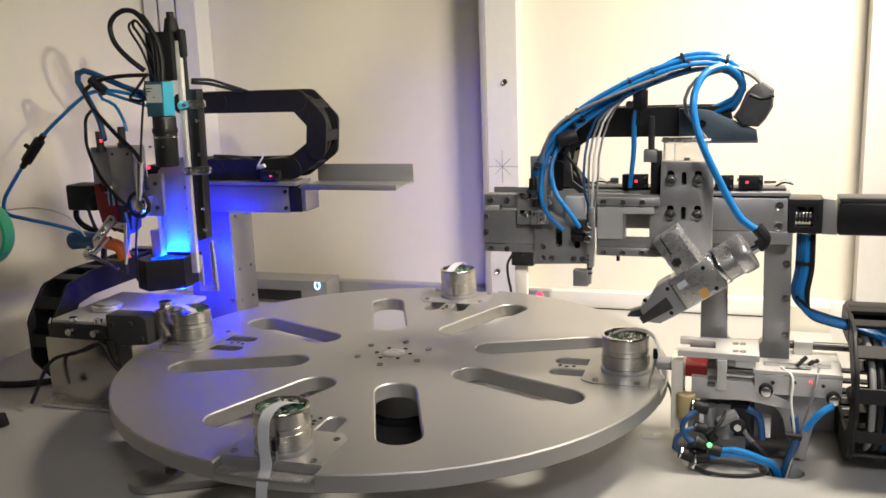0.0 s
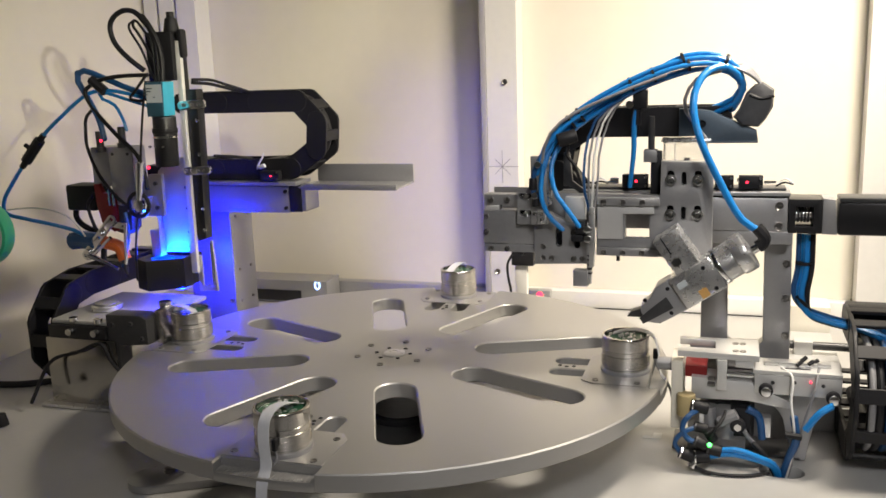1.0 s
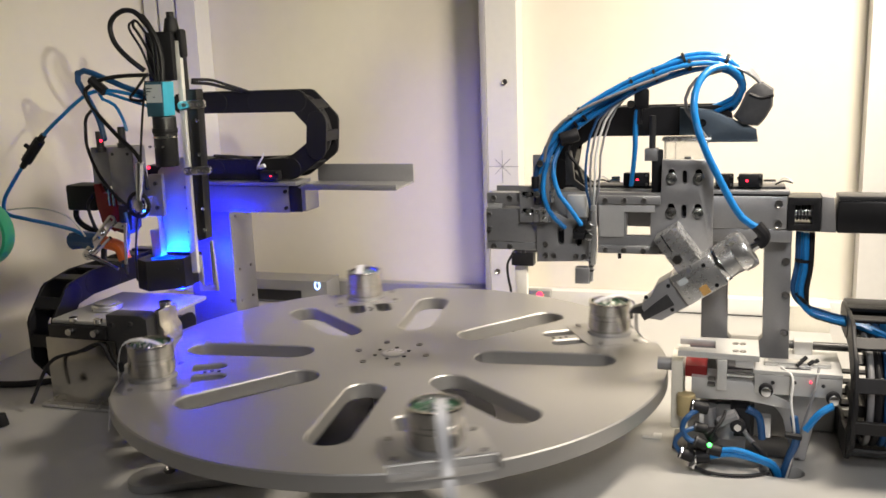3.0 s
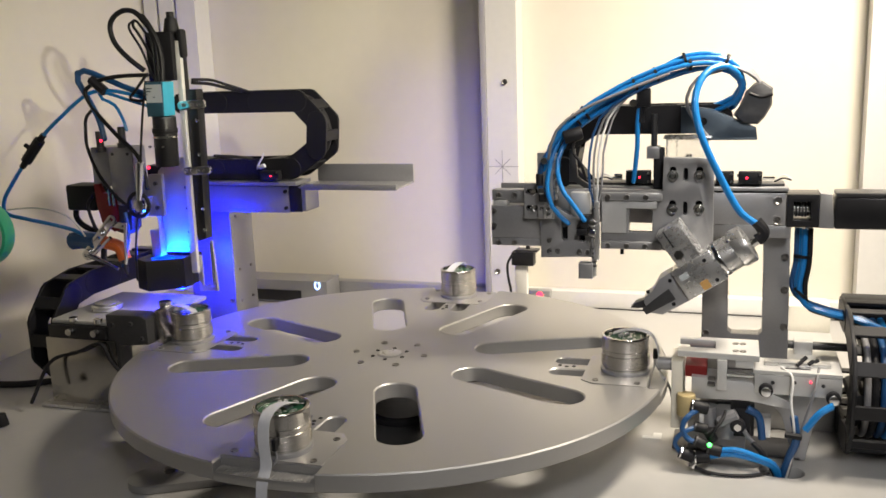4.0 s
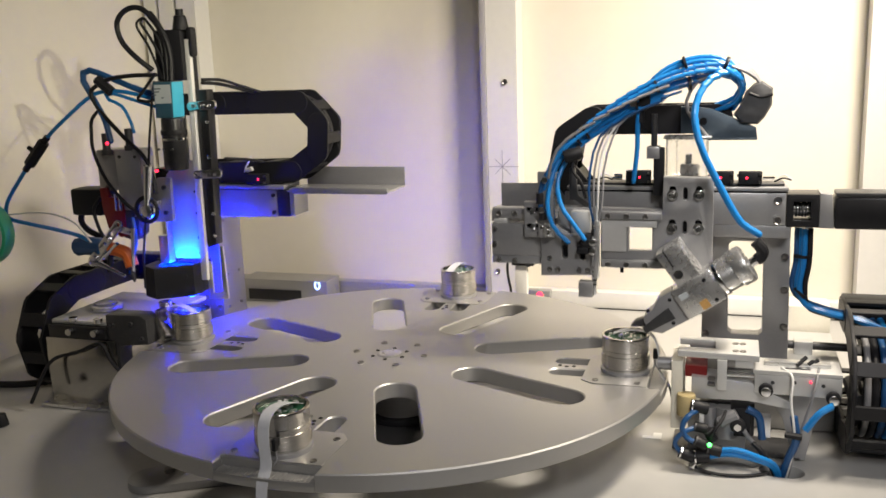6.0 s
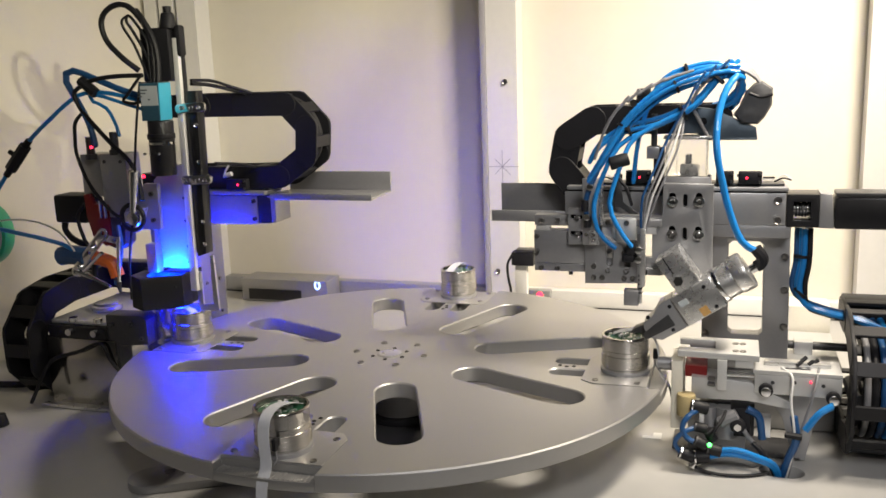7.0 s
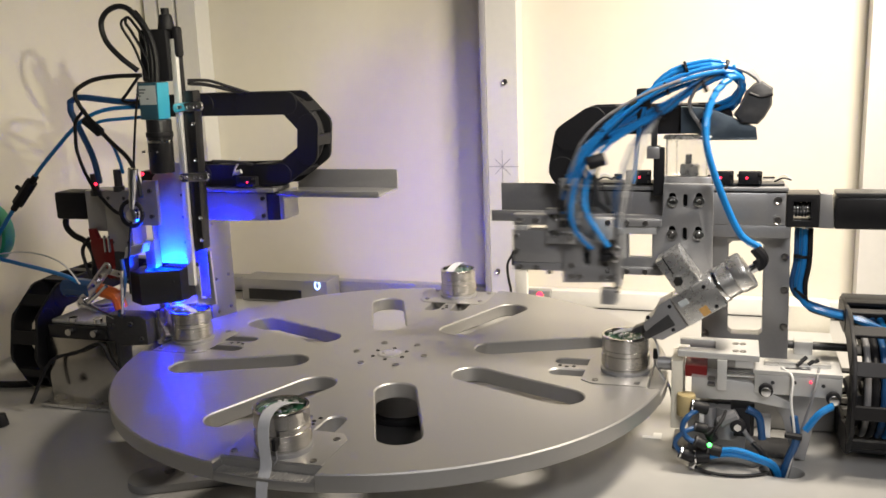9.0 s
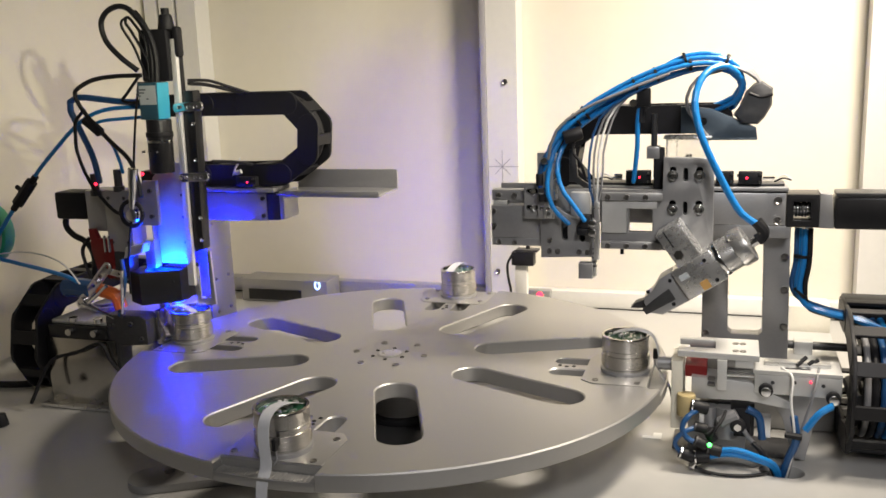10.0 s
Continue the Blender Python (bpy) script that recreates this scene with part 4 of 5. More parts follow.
part("plate_edge", box(-0.3985, -0.3965, -0.004, 0.006, 0.128, 0.2, 0.0004), ALU_WHITE, hd)
part("inner_block", box(-0.41, -0.392, -0.012, 0.004, 0.12, 0.165, 0.001), ALU_BRIGHT, hd)
part("nozzle_block", prism([(-0.4585, 0.105), (-0.44, 0.1), (-0.428, 0.11), (-0.425, 0.149), (-0.4585, 0.149)], -0.034, -0.008, 0.0012), DARK, gb)
for x, z in ((-0.45, 0.235), (-0.421, 0.235), (-0.45, 0.165), (-0.421, 0.165)):
    bolt(x, -0.035, z, 0.0026, gb, mat=DARK, h=0.0015)
for x in (-0.462, -0.454):
    part("cylinder_rod", rod((x, -0.04, 0.15), (x, -0.04, 0.176), 0.0022, 10), CHROME, gb)
loose("black_cable", BLACK, 0.003, gb, (-0.498, -0.03, 0.17), (-0.51, -0.035, 0.15), (-0.5, -0.04, 0.12), (-0.485, -0.044, 0.1))
loose("blue_hose", NAVY, 0.0032, gb, (-0.43, -0.045, 0.14), (-0.424, -0.05, 0.11), (-0.43, -0.052, 0.08), (-0.44, -0.052, 0.05), label="blue air hose")
# long axis along the cell's side, with its own chain
rolling_chain(lg, -0.646, 0.054, 0.0665, -0.0875, 0.043, 0.055, 0.165, 0.36, 0.0235, LG_Y, "black energy chain rolling over the base plate")
part("chain_arm", box(-0.64, -0.488, 0.172, 0.2, 0.04, 0.09, 0.002), BLACK_ANO, lg)

# ---- left station: a nest feeder box ----
st = thing("feeder_station", "dark grey box with a gripping jaw beside the table", "feeder box")
part("box", box(-0.588, -0.452, -0.055, 0.07, FLOOR + 0.002, 0.008, 0.002), POLISHED, st)
part("base_plate", box(-0.6, -0.44, -0.068, 0.08, FLOOR + 0.0015, FLOOR + 0.007, 0.001), ALU_BRIGHT, st)
part("top_block", box(-0.578, -0.468, -0.057, 0.07, 0.0085, 0.03, 0.0015), BLACK_ANO, st)
part("top_plate", box(-0.575, -0.40, -0.05, 0.13, 0.0305, 0.037, 0.001), ALU_WHITE, st)
part("jaw_block", prism([(-0.4675, -0.06), (-0.448, -0.075), (-0.448, 0.0), (-0.392, 0.005), (-0.392, 0.045), (-0.402, 0.052), (-0.4675, 0.05)], -0.052, -0.02, 0.0015), DARK, st)
part("jaw", prism([(-0.391, 0.0), (-0.377, 0.0), (-0.377, 0.022), (-0.383, 0.03), (-0.383, 0.055), (-0.391, 0.055)], -0.03, 0.02, 0.001), STEEL, st, "bright steel jaw")
part("round_cap", rod((-0.522, 0.02, 0.0375), (-0.522, 0.02, 0.046), 0.026, 28, bev=0.002), ALU_BRIGHT, st)
part("round_cap", rod((-0.522, 0.02, 0.046), (-0.522, 0.02, 0.05), 0.019, 28, bev=0.001), ALU, st)
part("jaw_pin", rod((-0.398, 0.01, 0.04), (-0.398, 0.01, 0.06), 0.0105, 20, bev=0.001), STEEL, st)
for x in (-0.53, -0.482):
    part("pin", rod((x, -0.057, 0.022), (x, -0.068, 0.022), 0.0055, 14), CHROME, st)
    part("pin_head", rod((x, -0.052, 0.036), (x, -0.052, 0.043), 0.007, 14), CHROME, st)
for x, z in ((-0.455, 0.035), (-0.42, 0.038), (-0.402, 0.015)):
    bolt(x, -0.052, z, 0.0035, st, mat=DARK)
loose("black_cable", BLACK, 0.003, st, (-0.60, -0.09, -0.095), (-0.57, -0.07, -0.03), (-0.52, -0.064, -0.012), (-0.475, -0.062, 0.005), (-0.462, -0.06, -0.02), (-0.45, -0.056, -0.04))
part("red_cap", rod((-0.735, 0.2, FLOOR + 0.001), (-0.735, 0.2, FLOOR + 0.03), 0.016, 20, bev=0.002), RED, thing("stop_button", "dark red round button on the base plate", "button"))
cb = thing("floor_cable", "black cable lying on the base plate", "cable")
part("sheath", tube([(-0.8, -0.02, FLOOR + 0.008), (-0.7, 0.0, FLOOR + 0.007), (-0.62, 0.06, FLOOR + 0.0066), (-0.56, 0.1, FLOOR + 0.0066)], 0.006), BLACK, cb)
fd = thing("rubber_foot", "black rubber foot on the base plate", "rubber foot")
part("foot", rod((-0.606, -0.15, FLOOR + 0.001), (-0.606, -0.15, FLOOR + 0.02), 0.012, 20, 0.008, bev=0.001), BLACK, fd)

# wire reel on the side panel
rl = thing("wire_reel", "green-rimmed wire reel on a wall arm", "wire reel")
C = Vector((-0.741, -0.0, 0.168))
part("rim", rod(C, C + Vector((0.006, -0.03, 0)), 0.059, 48, bev=0.003), GREEN, rl)
part("face", rod(C + Vector((0.0062, -0.031, 0)), C + Vector((0.0065, -0.0325, 0)), 0.0535, 48), ALU_WHITE, rl, "pale round face label")
part("face_print", rod(C + Vector((0.0065, -0.0326, 0)), C + Vector((0.0066, -0.0331, 0)), 0.047, 48), PCB, rl, "dark green print of the reel label")
part("face_bars", box(C.x + 0.024, C.x + 0.04, C.y - 0.0345, C.y - 0.0338, C.z - 0.012, C.z + 0.012, 0), BRASS, rl)
part("arm", rod((LEFT + 0.001, 0.02, 0.168), (C.x, 0.02, 0.168), 0.008, 14), ALU, rl)
part("spindle", rod((C.x, 0.021, 0.168), (C.x, -0.0, 0.168), 0.008, 14), ALU, rl)

# terminal box against the back panel
tb = thing("control_box", "low grey control box with a lit power symbol", "control box")
part("body", box(-0.62, -0.40, 0.612, 0.682, FLOOR + 0.001, -0.056, 0.002), ALU, tb)
part("dark_front", box(-0.60, -0.465, 0.608, 0.6115, FLOOR + 0.006, -0.079, 0.001), BLACK_ANO, tb)
bm = bmesh.new()
for k in range(10):
    a, b = radians(120 + 30 * k), radians(150 + 30 * k)
    rod((-0.423 + 0.006 * math.cos(a), 0.61, -0.065 + 0.009 * math.sin(a)), (-0.423 + 0.006 * math.cos(b), 0.61, -0.065 + 0.009 * math.sin(b)), 0.0018, 8, bm=bm)
part("power_symbol", bm, LED_WHITE, tb, "lit blue-white power symbol")
rs = thing("limit_switch", "black limit switch on a pale stand behind the table", "limit switch")
part("stand", box(0.086, 0.108, 0.425, 0.44, FLOOR + 0.001, 0.0425, 0.001), POSTM, rs)
part("switch_body", box(0.08, 0.122, 0.42, 0.445, 0.043, 0.069, 0.0015), BLACK, rs)
part("switch_top", box(0.088, 0.13, 0.42, 0.445, 0.0695, 0.074, 0.001), DARK, rs)
loose("black_cable", BLACK, 0.0024, rs, (0.082, 0.418, 0.064), (0.073, 0.417, 0.045), (0.075, 0.417, 0.015), (0.079, 0.418, -0.01), (0.082, 0.42, -0.1))
er = thing("red_lamp", "small red indicator lamp in a grey case", "indicator lamp")
part("case", box(0.058, 0.108, 0.645, 0.665, FLOOR + 0.001, -0.063, 0.001), ALU, er)
part("lens", rod((0.086, 0.6455, -0.0725), (0.086, 0.643, -0.0725), 0.007, 16), LED_RED, er)
star = thing("target_mark", "thin grey star-shaped alignment mark on the frame post", "printed mark")
for k in range(4):
    r, c, s = 0.035 if k % 2 == 0 else 0.024, math.cos(radians(45 * k)), math.sin(radians(45 * k))
    part("line", tube([(0.006 - r * c, BACK - 0.0306, 0.202 - r * s), (0.006, BACK - 0.0306, 0.202), (0.006 + r * c, BACK - 0.0306, 0.202 + r * s)], 0.0005, sides=6), GREYC, star)
wb = thing("wall_screw", "dark screw in the frame post", "screw")
bolt(0.015, BACK - 0.03, 0.379, 0.006, wb)
bolt(-0.009, BACK - 0.03, -0.027, 0.006, wb)

# ---- right station: the lifting clamp with its hoses ----
cs = thing("clamp_station", "aluminium clamp station with black fittings and blue hoses", "clamp unit")
part("nylon_plate", prism([(0.404, -0.066), (0.420, -0.066), (0.419, 0.028), (0.404, 0.028)], -0.03, 0.03, 0.002), CREAM, cs, "cream nylon guide plate")
part("nylon_roller", rod((0.424, -0.034, -0.044), (0.424, -0.034, -0.014), 0.012, 20, bev=0.002), AMBER, cs, "amber nylon roller")
part("probe", rod((0.385, -0.01, 0.018), (0.403, -0.01, 0.018), 0.009, 16), ALU, cs)
part("stand", box(0.425, 0.50, 0.0, 0.04, FLOOR + 0.001, -0.045, 0.001), ALU, cs)
part("stand_foot", box(0.405, 0.57, 0.0, 0.06, FLOOR + 0.0012, FLOOR + 0.006, 0.001), DARK, cs)
part("side_web", prism([(0.515, -0.0085), (0.61, -0.0085), (0.585, -0.05), (0.575, FLOOR + 0.002), (0.56, FLOOR + 0.002), (0.545, -0.05)], 0.0, 0.008, 0.001), ALU, cs)
loose("white_wire", WHITEC, 0.0017, cs, (0.54, -0.02, 0.026), (0.553, -0.035, 0.018), (0.552, -0.045, -0.01), (0.556, -0.05, -0.04), (0.558, -0.045, -0.07), (0.55, -0.037, FLOOR - 0.01), label="white signal wire")
loose("white_wire", GREYC, 0.0016, cs, (0.585, -0.02, 0.028), (0.58, -0.04, 0.01), (0.57, -0.045, -0.03), (0.562, -0.045, -0.06), (0.552, -0.036, FLOOR - 0.01), label="white signal wire")
loose("blue_hose", BLUE, 0.0045, cs, (0.6, -0.045, -0.012), (0.585, -0.05, -0.022), (0.57, -0.05, -0.045), label="blue air hose")
loose("blue_hose", NAVY, 0.005, cs, (0.556, -0.045, -0.03), (0.56, -0.045, -0.06), (0.552, -0.04, -0.09), (0.545, -0.035, FLOOR - 0.01), label="blue air hose")
loose("cable_tie", BLACK, 0.004, cs, (0.546, -0.052, -0.052), (0.566, -0.052, -0.054))
loose("blue_hose", BLUE, 0.0038, cs, (0.455, -0.06, -0.088), (0.48, -0.06, -0.082), (0.51, -0.055, -0.088), (0.532, -0.045, -0.1), (0.542, -0.035, FLOOR - 0.012), label="blue air hose")
loose("blue_hose", BLUE, 0.0038, cs, (0.468, -0.06, -0.078), (0.49, -0.06, -0.076), (0.515, -0.055, -0.085), (0.535, -0.045, -0.098), (0.545, -0.035, FLOOR - 0.012), label="blue air hose")
loose("blue_hose", NAVY, 0.0036, cs, (0.447, -0.04, -0.028), (0.43, -0.055, -0.035), (0.421, -0.06, -0.05), (0.428, -0.06, -0.066), (0.446, -0.06, -0.072), label="blue air hose")
loose("blue_hose", NAVY, 0.0032, cs, (0.44, -0.05, -0.052), (0.422, -0.06, -0.058), (0.412, -0.062, -0.072), (0.42, -0.062, -0.086), label="blue air hose")
for a, b, r in (((0.418, -0.062, -0.084), (0.436, -0.062, -0.09), 0.008), ((0.436, -0.062, -0.09), (0.456, -0.06, -0.088), 0.0085), ((0.436, -0.06, -0.067), (0.452, -0.06, -0.074), 0.0075),
                ((0.452, -0.06, -0.076), (0.47, -0.06, -0.08), 0.0075), ((0.43, -0.045, -0.025), (0.452, -0.042, -0.03), 0.008), ((0.435, -0.05, -0.052), (0.452, -0.05, -0.055), 0.0065),
                ((0.452, -0.05, -0.055), (0.46, -0.05, -0.07), 0.007), ((0.438, -0.062, -0.094), (0.433, -0.066, -0.103), 0.005)):
    part("push_fitting", rod(a, b, r, 16, bev=0.001), BLACK if r > 0.0055 else CHROME, cs, "black push-in fitting" if r > 0.0055 else "")
    d = (Vector(b) - Vector(a)).normalized()
    part("fitting_ring", rod(Vector(a) + d * 0.001, Vector(a) + d * 0.003, r * 1.06, 16), CHROME if r > 0.0075 else DARK, cs)
part("indicator", rod((0.4555, -0.0665, -0.0685), (0.4555, -0.068, -0.0685), 0.003, 10), LED_GREEN, cs, "glowing green indicator")
part("marker_tag", box(0.4415, 0.447, -0.046, -0.044, -0.052, -0.028, 0.0003), WHITEC, cs)
bm = rod((0.475, -0.02, -0.033), (0.475, -0.02, -0.075), 0.014, 20, bev=0.002)
rod((0.452, -0.02, -0.033), (0.452, -0.02, -0.06), 0.011, 20, bm=bm)
part("air_cylinder", bm, ALU, cs)
part("black_block", box(0.48, 0.505, -0.03, 0.0, -0.07, -0.03, 0.002), BLACK, cs)
part("grey_elbow", tube([(0.468, -0.036, -0.05), (0.478, -0.038, -0.042), (0.488, -0.038, -0.036)], 0.008), GREYC, cs)
loose("grey_cable", GREYC, 0.003, cs, (0.495, -0.035, -0.055), (0.503, -0.038, -0.066), (0.51, -0.04, -0.073))
loose("black_cable", BLACK, 0.0035, cs, (0.508, -0.04, -0.072), (0.52, -0.045, -0.082), (0.53, -0.04, -0.1), (0.54, -0.035, FLOOR - 0.012))
part("small_block", box(0.518, 0.53, -0.03, -0.015, -0.068, -0.04, 0.001), ALU_BRIGHT, cs)
loose("blue_hose", NAVY, 0.005, cs, (0.5, -0.03, -0.03), (0.515, -0.03, -0.04), (0.52, -0.03, -0.07), label="blue air hose")
part("valve_plate", box(0.44, 0.51, -0.012, 0.0, -0.075, -0.031, 0.001), DARK, cs)
part("valve_coil", rod((0.489, -0.034, -0.05), (0.489, -0.046, -0.05), 0.0095, 18, bev=0.001), BLACK, cs)
part("valve_nut", rod((0.489, -0.046, -0.05), (0.489, -0.049, -0.05), 0.005, 6), CHROME, cs)
loose("black_cable", BLACK, 0.0022, cs, (0.455, -0.058, -0.062), (0.462, -0.06, -0.05), (0.47, -0.05, -0.04), (0.474, -0.035, -0.034))
loose("black_cable", BLACK, 0.002, cs, (0.43, -0.064, -0.1), (0.46, -0.07, -0.106), (0.5, -0.066, -0.107), (0.53, -0.05, -0.107))
lift = part("lift_block", prism([(0.430, -0.022), (0.500, -0.020), (0.552, -0.0275), (0.552, -0.018), (0.502, 0.005), (0.43, 0.008)], -0.028, 0.012, 0.001), ALU_WHITE, cs, "milled lifting block")
part("slide_body", box(0.508, 0.612, -0.03, 0.02, -0.008, 0.018, 0.0012), ALU_WHITE, lift)
part("slide_cover", box(0.506, 0.612, -0.031, 0.021, 0.0185, 0.024, 0.0008), ALU_WHITE, lift)
part("slide_rail", box(0.52, 0.60, -0.01, 0.004, 0.0243, 0.029, 0.0006), ALU_BRIGHT, lift)
for x, z in ((0.522, -0.001), (0.602, -0.006)):
    part("knurled_stud", rod((x, -0.031, z), (x, -0.045, z), 0.006, 16, bev=0.001), CHROME, lift)
    part("stud_collar", rod((x, -0.031, z), (x, -0.038, z), 0.0088, 16, bev=0.001), BLACK, lift)
bm = bmesh.new()
for x, y, z, s in ((0.568, -0.005, 0.031, 0.003), (0.576, -0.012, 0.029, 0.003), (0.582, -0.004, 0.028, 0.003), (0.562, -0.015, 0.028, 0.003)):
    rod((x - s, y, z), (x + s, y + 0.004, z + 0.004), 0.0026, 10, bm=bm)
part("fitting_cluster", bm, BLACK, lift)
part("indicator", rod((0.575, -0.0315, 0.0125), (0.575, -0.033, 0.0125), 0.0013, 10), LED_RED, lift)
for x, z in ((0.53, 0.008), (0.556, 0.01), (0.59, 0.008)):
    bolt(x, -0.03, z, 0.0024, lift, mat=DARK, h=0.001)
part("cover_slot", box(0.545, 0.575, -0.02, -0.016, 0.0241, 0.0248, 0), DARK, lift)
fork = part("fork_plate", flat_plate([(0.412, -0.03), (0.513, -0.034), (0.513, 0.035), (0.412, 0.035), (0.412, 0.022), (0.458, 0.022), (0.459, -0.012), (0.412, -0.012)], 0.035, 0.0435, 0.001), ALU_WHITE, cs, "milled two-pronged holding fork on guide rods")
part("fork_web", box(0.425, 0.505, 0.023, 0.03, 0.0205, 0.0347, 0.001), ALU, fork)
part("fork_web", box(0.46, 0.505, -0.019, 0.0225, 0.0225, 0.0347, 0.001), ALU, fork)
part("web_upright", box(0.462, 0.474, -0.0345, -0.0285, -0.006, 0.0345, 0.0006), ALU_WHITE, fork)
part("web_upright", box(0.484, 0.5065, -0.032, -0.0195, 0.0255, 0.0347, 0.0006), ALU_WHITE, fork)
for y in (-0.022, -0.004):
    part("guide_rod", rod((0.474, y, 0.0125), (0.6, y, 0.0125), 0.0028, 14), CHROME, fork, "bright steel guide rod")
for x in (0.484, 0.493):
    for y in (-0.02, 0.012):
        bolt(x, y, 0.0435, 0.004, fork, "z", BOLT, 0.001)
part("red_block", box(0.421, 0.449, -0.018, 0.02, 0.004, 0.0195, 0.001), RED, cs, "red stop block")
for k in (0, 1):
    part("grip_screw", rod((0.451, -0.028, 0.0 + 0.008 * k), (0.459, -0.0305, 0.0 + 0.008 * k), 0.003, 10), BOLT, lift)
rp = thing("rear_slide_unit", "pale rail cover behind the clamp station", "linear slide")
part("cover", box(0.55, 0.625, 0.10, 0.26, -0.02, -0.008, 0.002), ALU_WHITE, rp)
part("base", box(0.555, 0.62, 0.105, 0.26, FLOOR + 0.001, -0.0205, 0.002), ALU, rp)
part("cream_cover", box(0.558, 0.625, 0.27, 0.33, FLOOR + 0.001, 0.03, 0.003), CREAM, rp)
part("rail_rod", rod((0.555, 0.15, 0.004), (0.66, 0.15, 0.004), 0.006, 14), DARK, rp)
part("rod_end", box(0.565, 0.59, 0.14, 0.16, -0.008, 0.012, 0.001), ALU_WHITE, rp)
mk = thing("floor_marker", "small white paper mark on the base plate", "paper mark")
part("paper", flat_plate([(0.362, 0.028), (0.388, 0.028), (0.388, 0.05), (0.376, 0.05), (0.376, 0.038), (0.362, 0.038)], FLOOR + 0.0006, FLOOR + 0.0012, 0.0002), WHITEC, mk)

# chain carrier standing at the cell's side
ce = rolling_chain(rg, 0.6215, 0.1, 0.066, -0.086, 0.038, 0.047, 0.13, 0.30, 0.046, RG_Y, "black energy chain carrying blue hoses down to the base plate")
for x, m, r in ((0.643, GREYC, 0.0042), (0.652, BLACK, 0.0045), (0.662, NAVY, 0.004), (0.672, BLUE, 0.0045), (0.684, BLUE, 0.004), (0.695, BLACK, 0.0045)):
    ring = [(x, 0.046 - 0.065 * math.sin(radians(a)), -0.012 + 0.065 * math.cos(radians(a))) for a in range(0, 181, 30)]
    part("hose", tube([(x, 0.13, 0.055)] + ring + [(x, 0.14, -0.077)], r), m, ce)
# black tubes added inside the loop to block light and darken it
for x in (0.648, 0.668, 0.69):
    ring = [(x, 0.046 - 0.052 * math.sin(radians(a)), -0.012 + 0.052 * math.cos(radians(a))) for a in range(0, 181, 30)]
    part("cable_pack", tube([(x, 0.13, 0.04)] + ring + [(x, 0.2, -0.064)], 0.0095), BLACK, ce)

# ---- hoses that bend with the right head: rigid pieces in a row ----
ROWS = []


def at(p, q):
    return Matrix.Translation((p + q) / 2) @ (q - p).to_track_quat("Z", "Y").to_matrix().to_4x4()


def hose(name, mat, r, a, b, n=14, label="", lift=1.0):
    """A hose of n rigid pieces: along a when the head is up and out, along b when it works."""
    A, B = spline(a, n), spline(b, n)
    root = None
    for i in range(n):
        la, lb_ = (A[i + 1] - A[i]).length, (B[i + 1] - B[i]).length
        ln = max(la, lb_)
        bm = rod((0, 0, -ln / 2), (0, 0, ln / 2), r, 10)
        for s in (-1, 1):
            bmesh.ops.create_uvsphere(bm, u_segments=10, v_segments=6, radius=r * 0.998, matrix=Matrix.Translation((0, 0, s * ln / 2)))
        ob = part(name, bm, mat, rg, label)
        ROWS.append((ob, at(A[i], A[i + 1]), at(B[i], B[i + 1]), lift))


def bundle(offs, mat, r, name, a, b, n=14, label="", ties=(), lift=1.0):
    A, B = spline(a, n), spline(b, n)
    for i in ties:
        bm = rod((0, 0, -0.0016), (0, 0, 0.0016), r * 3.4, 14)
        box(r * 3.2, r * 4.6, -0.002, 0.002, -0.002, 0.002, 0.0005, bm, seg=1)
        ob = part("cable_tie", bm, BLACK, rg, "black cable tie round the hoses")
        ROWS.append((ob, at(A[i], A[i + 1]), at(B[i], B[i + 1]), lift))
    for dy, dz in offs:
        hose(name, mat, r, [(x, y + dy, z + dz * min(1, 0.4 + i * 0.3)) for i, (x, y, z) in enumerate(a)], [(x, y + dy, z + dz * min(1, 0.4 + i * 0.3)) for i, (x, y, z) in enumerate(b)], n, label, lift)


Y0 = 0.02
TOP = [(0.228, Y0, 0.275), (0.242, Y0, 0.312), (0.277, 0.028, 0.346), (0.33, 0.035, 0.378), (0.381, 0.042, 0.4), (0.423, 0.05, 0.41), (0.462, 0.058, 0.407), (0.481, 0.068, 0.387), (0.474, 0.08, 0.36), (0.447, 0.09, 0.346)]
LOW = [(0.29, Y0, 0.25), (0.304, Y0, 0.27), (0.335, 0.028, 0.288), (0.382, 0.035, 0.299), (0.424, 0.042, 0.32), (0.45, 0.05, 0.352), (0.472, 0.058, 0.383), (0.481, 0.068, 0.387), (0.474, 0.08, 0.36), (0.447, 0.09, 0.346)]
MID = [(0.29, Y0, 0.25), (0.312, Y0, 0.285), (0.336, 0.028, 0.322), (0.367, 0.035, 0.356), (0.402, 0.042, 0.378), (0.444, 0.05, 0.392), (0.472, 0.058, 0.396), (0.482, 0.068, 0.385), (0.474, 0.08, 0.36), (0.447, 0.09, 0.346)]
bundle(((0, 0), (0.008, 0.007)), BLUE, 0.0031, "blue_hose", TOP, LOW, 26, "blue air hose of the bundle", (5, 11, 16))
bundle(((-0.004, 0.007), (0.004, -0.007), (-0.008, 0.0)), BLUE, 0.0031, "blue_hose", TOP, MID, 26, "blue air hose of the bundle", (6, 13), 0.3)
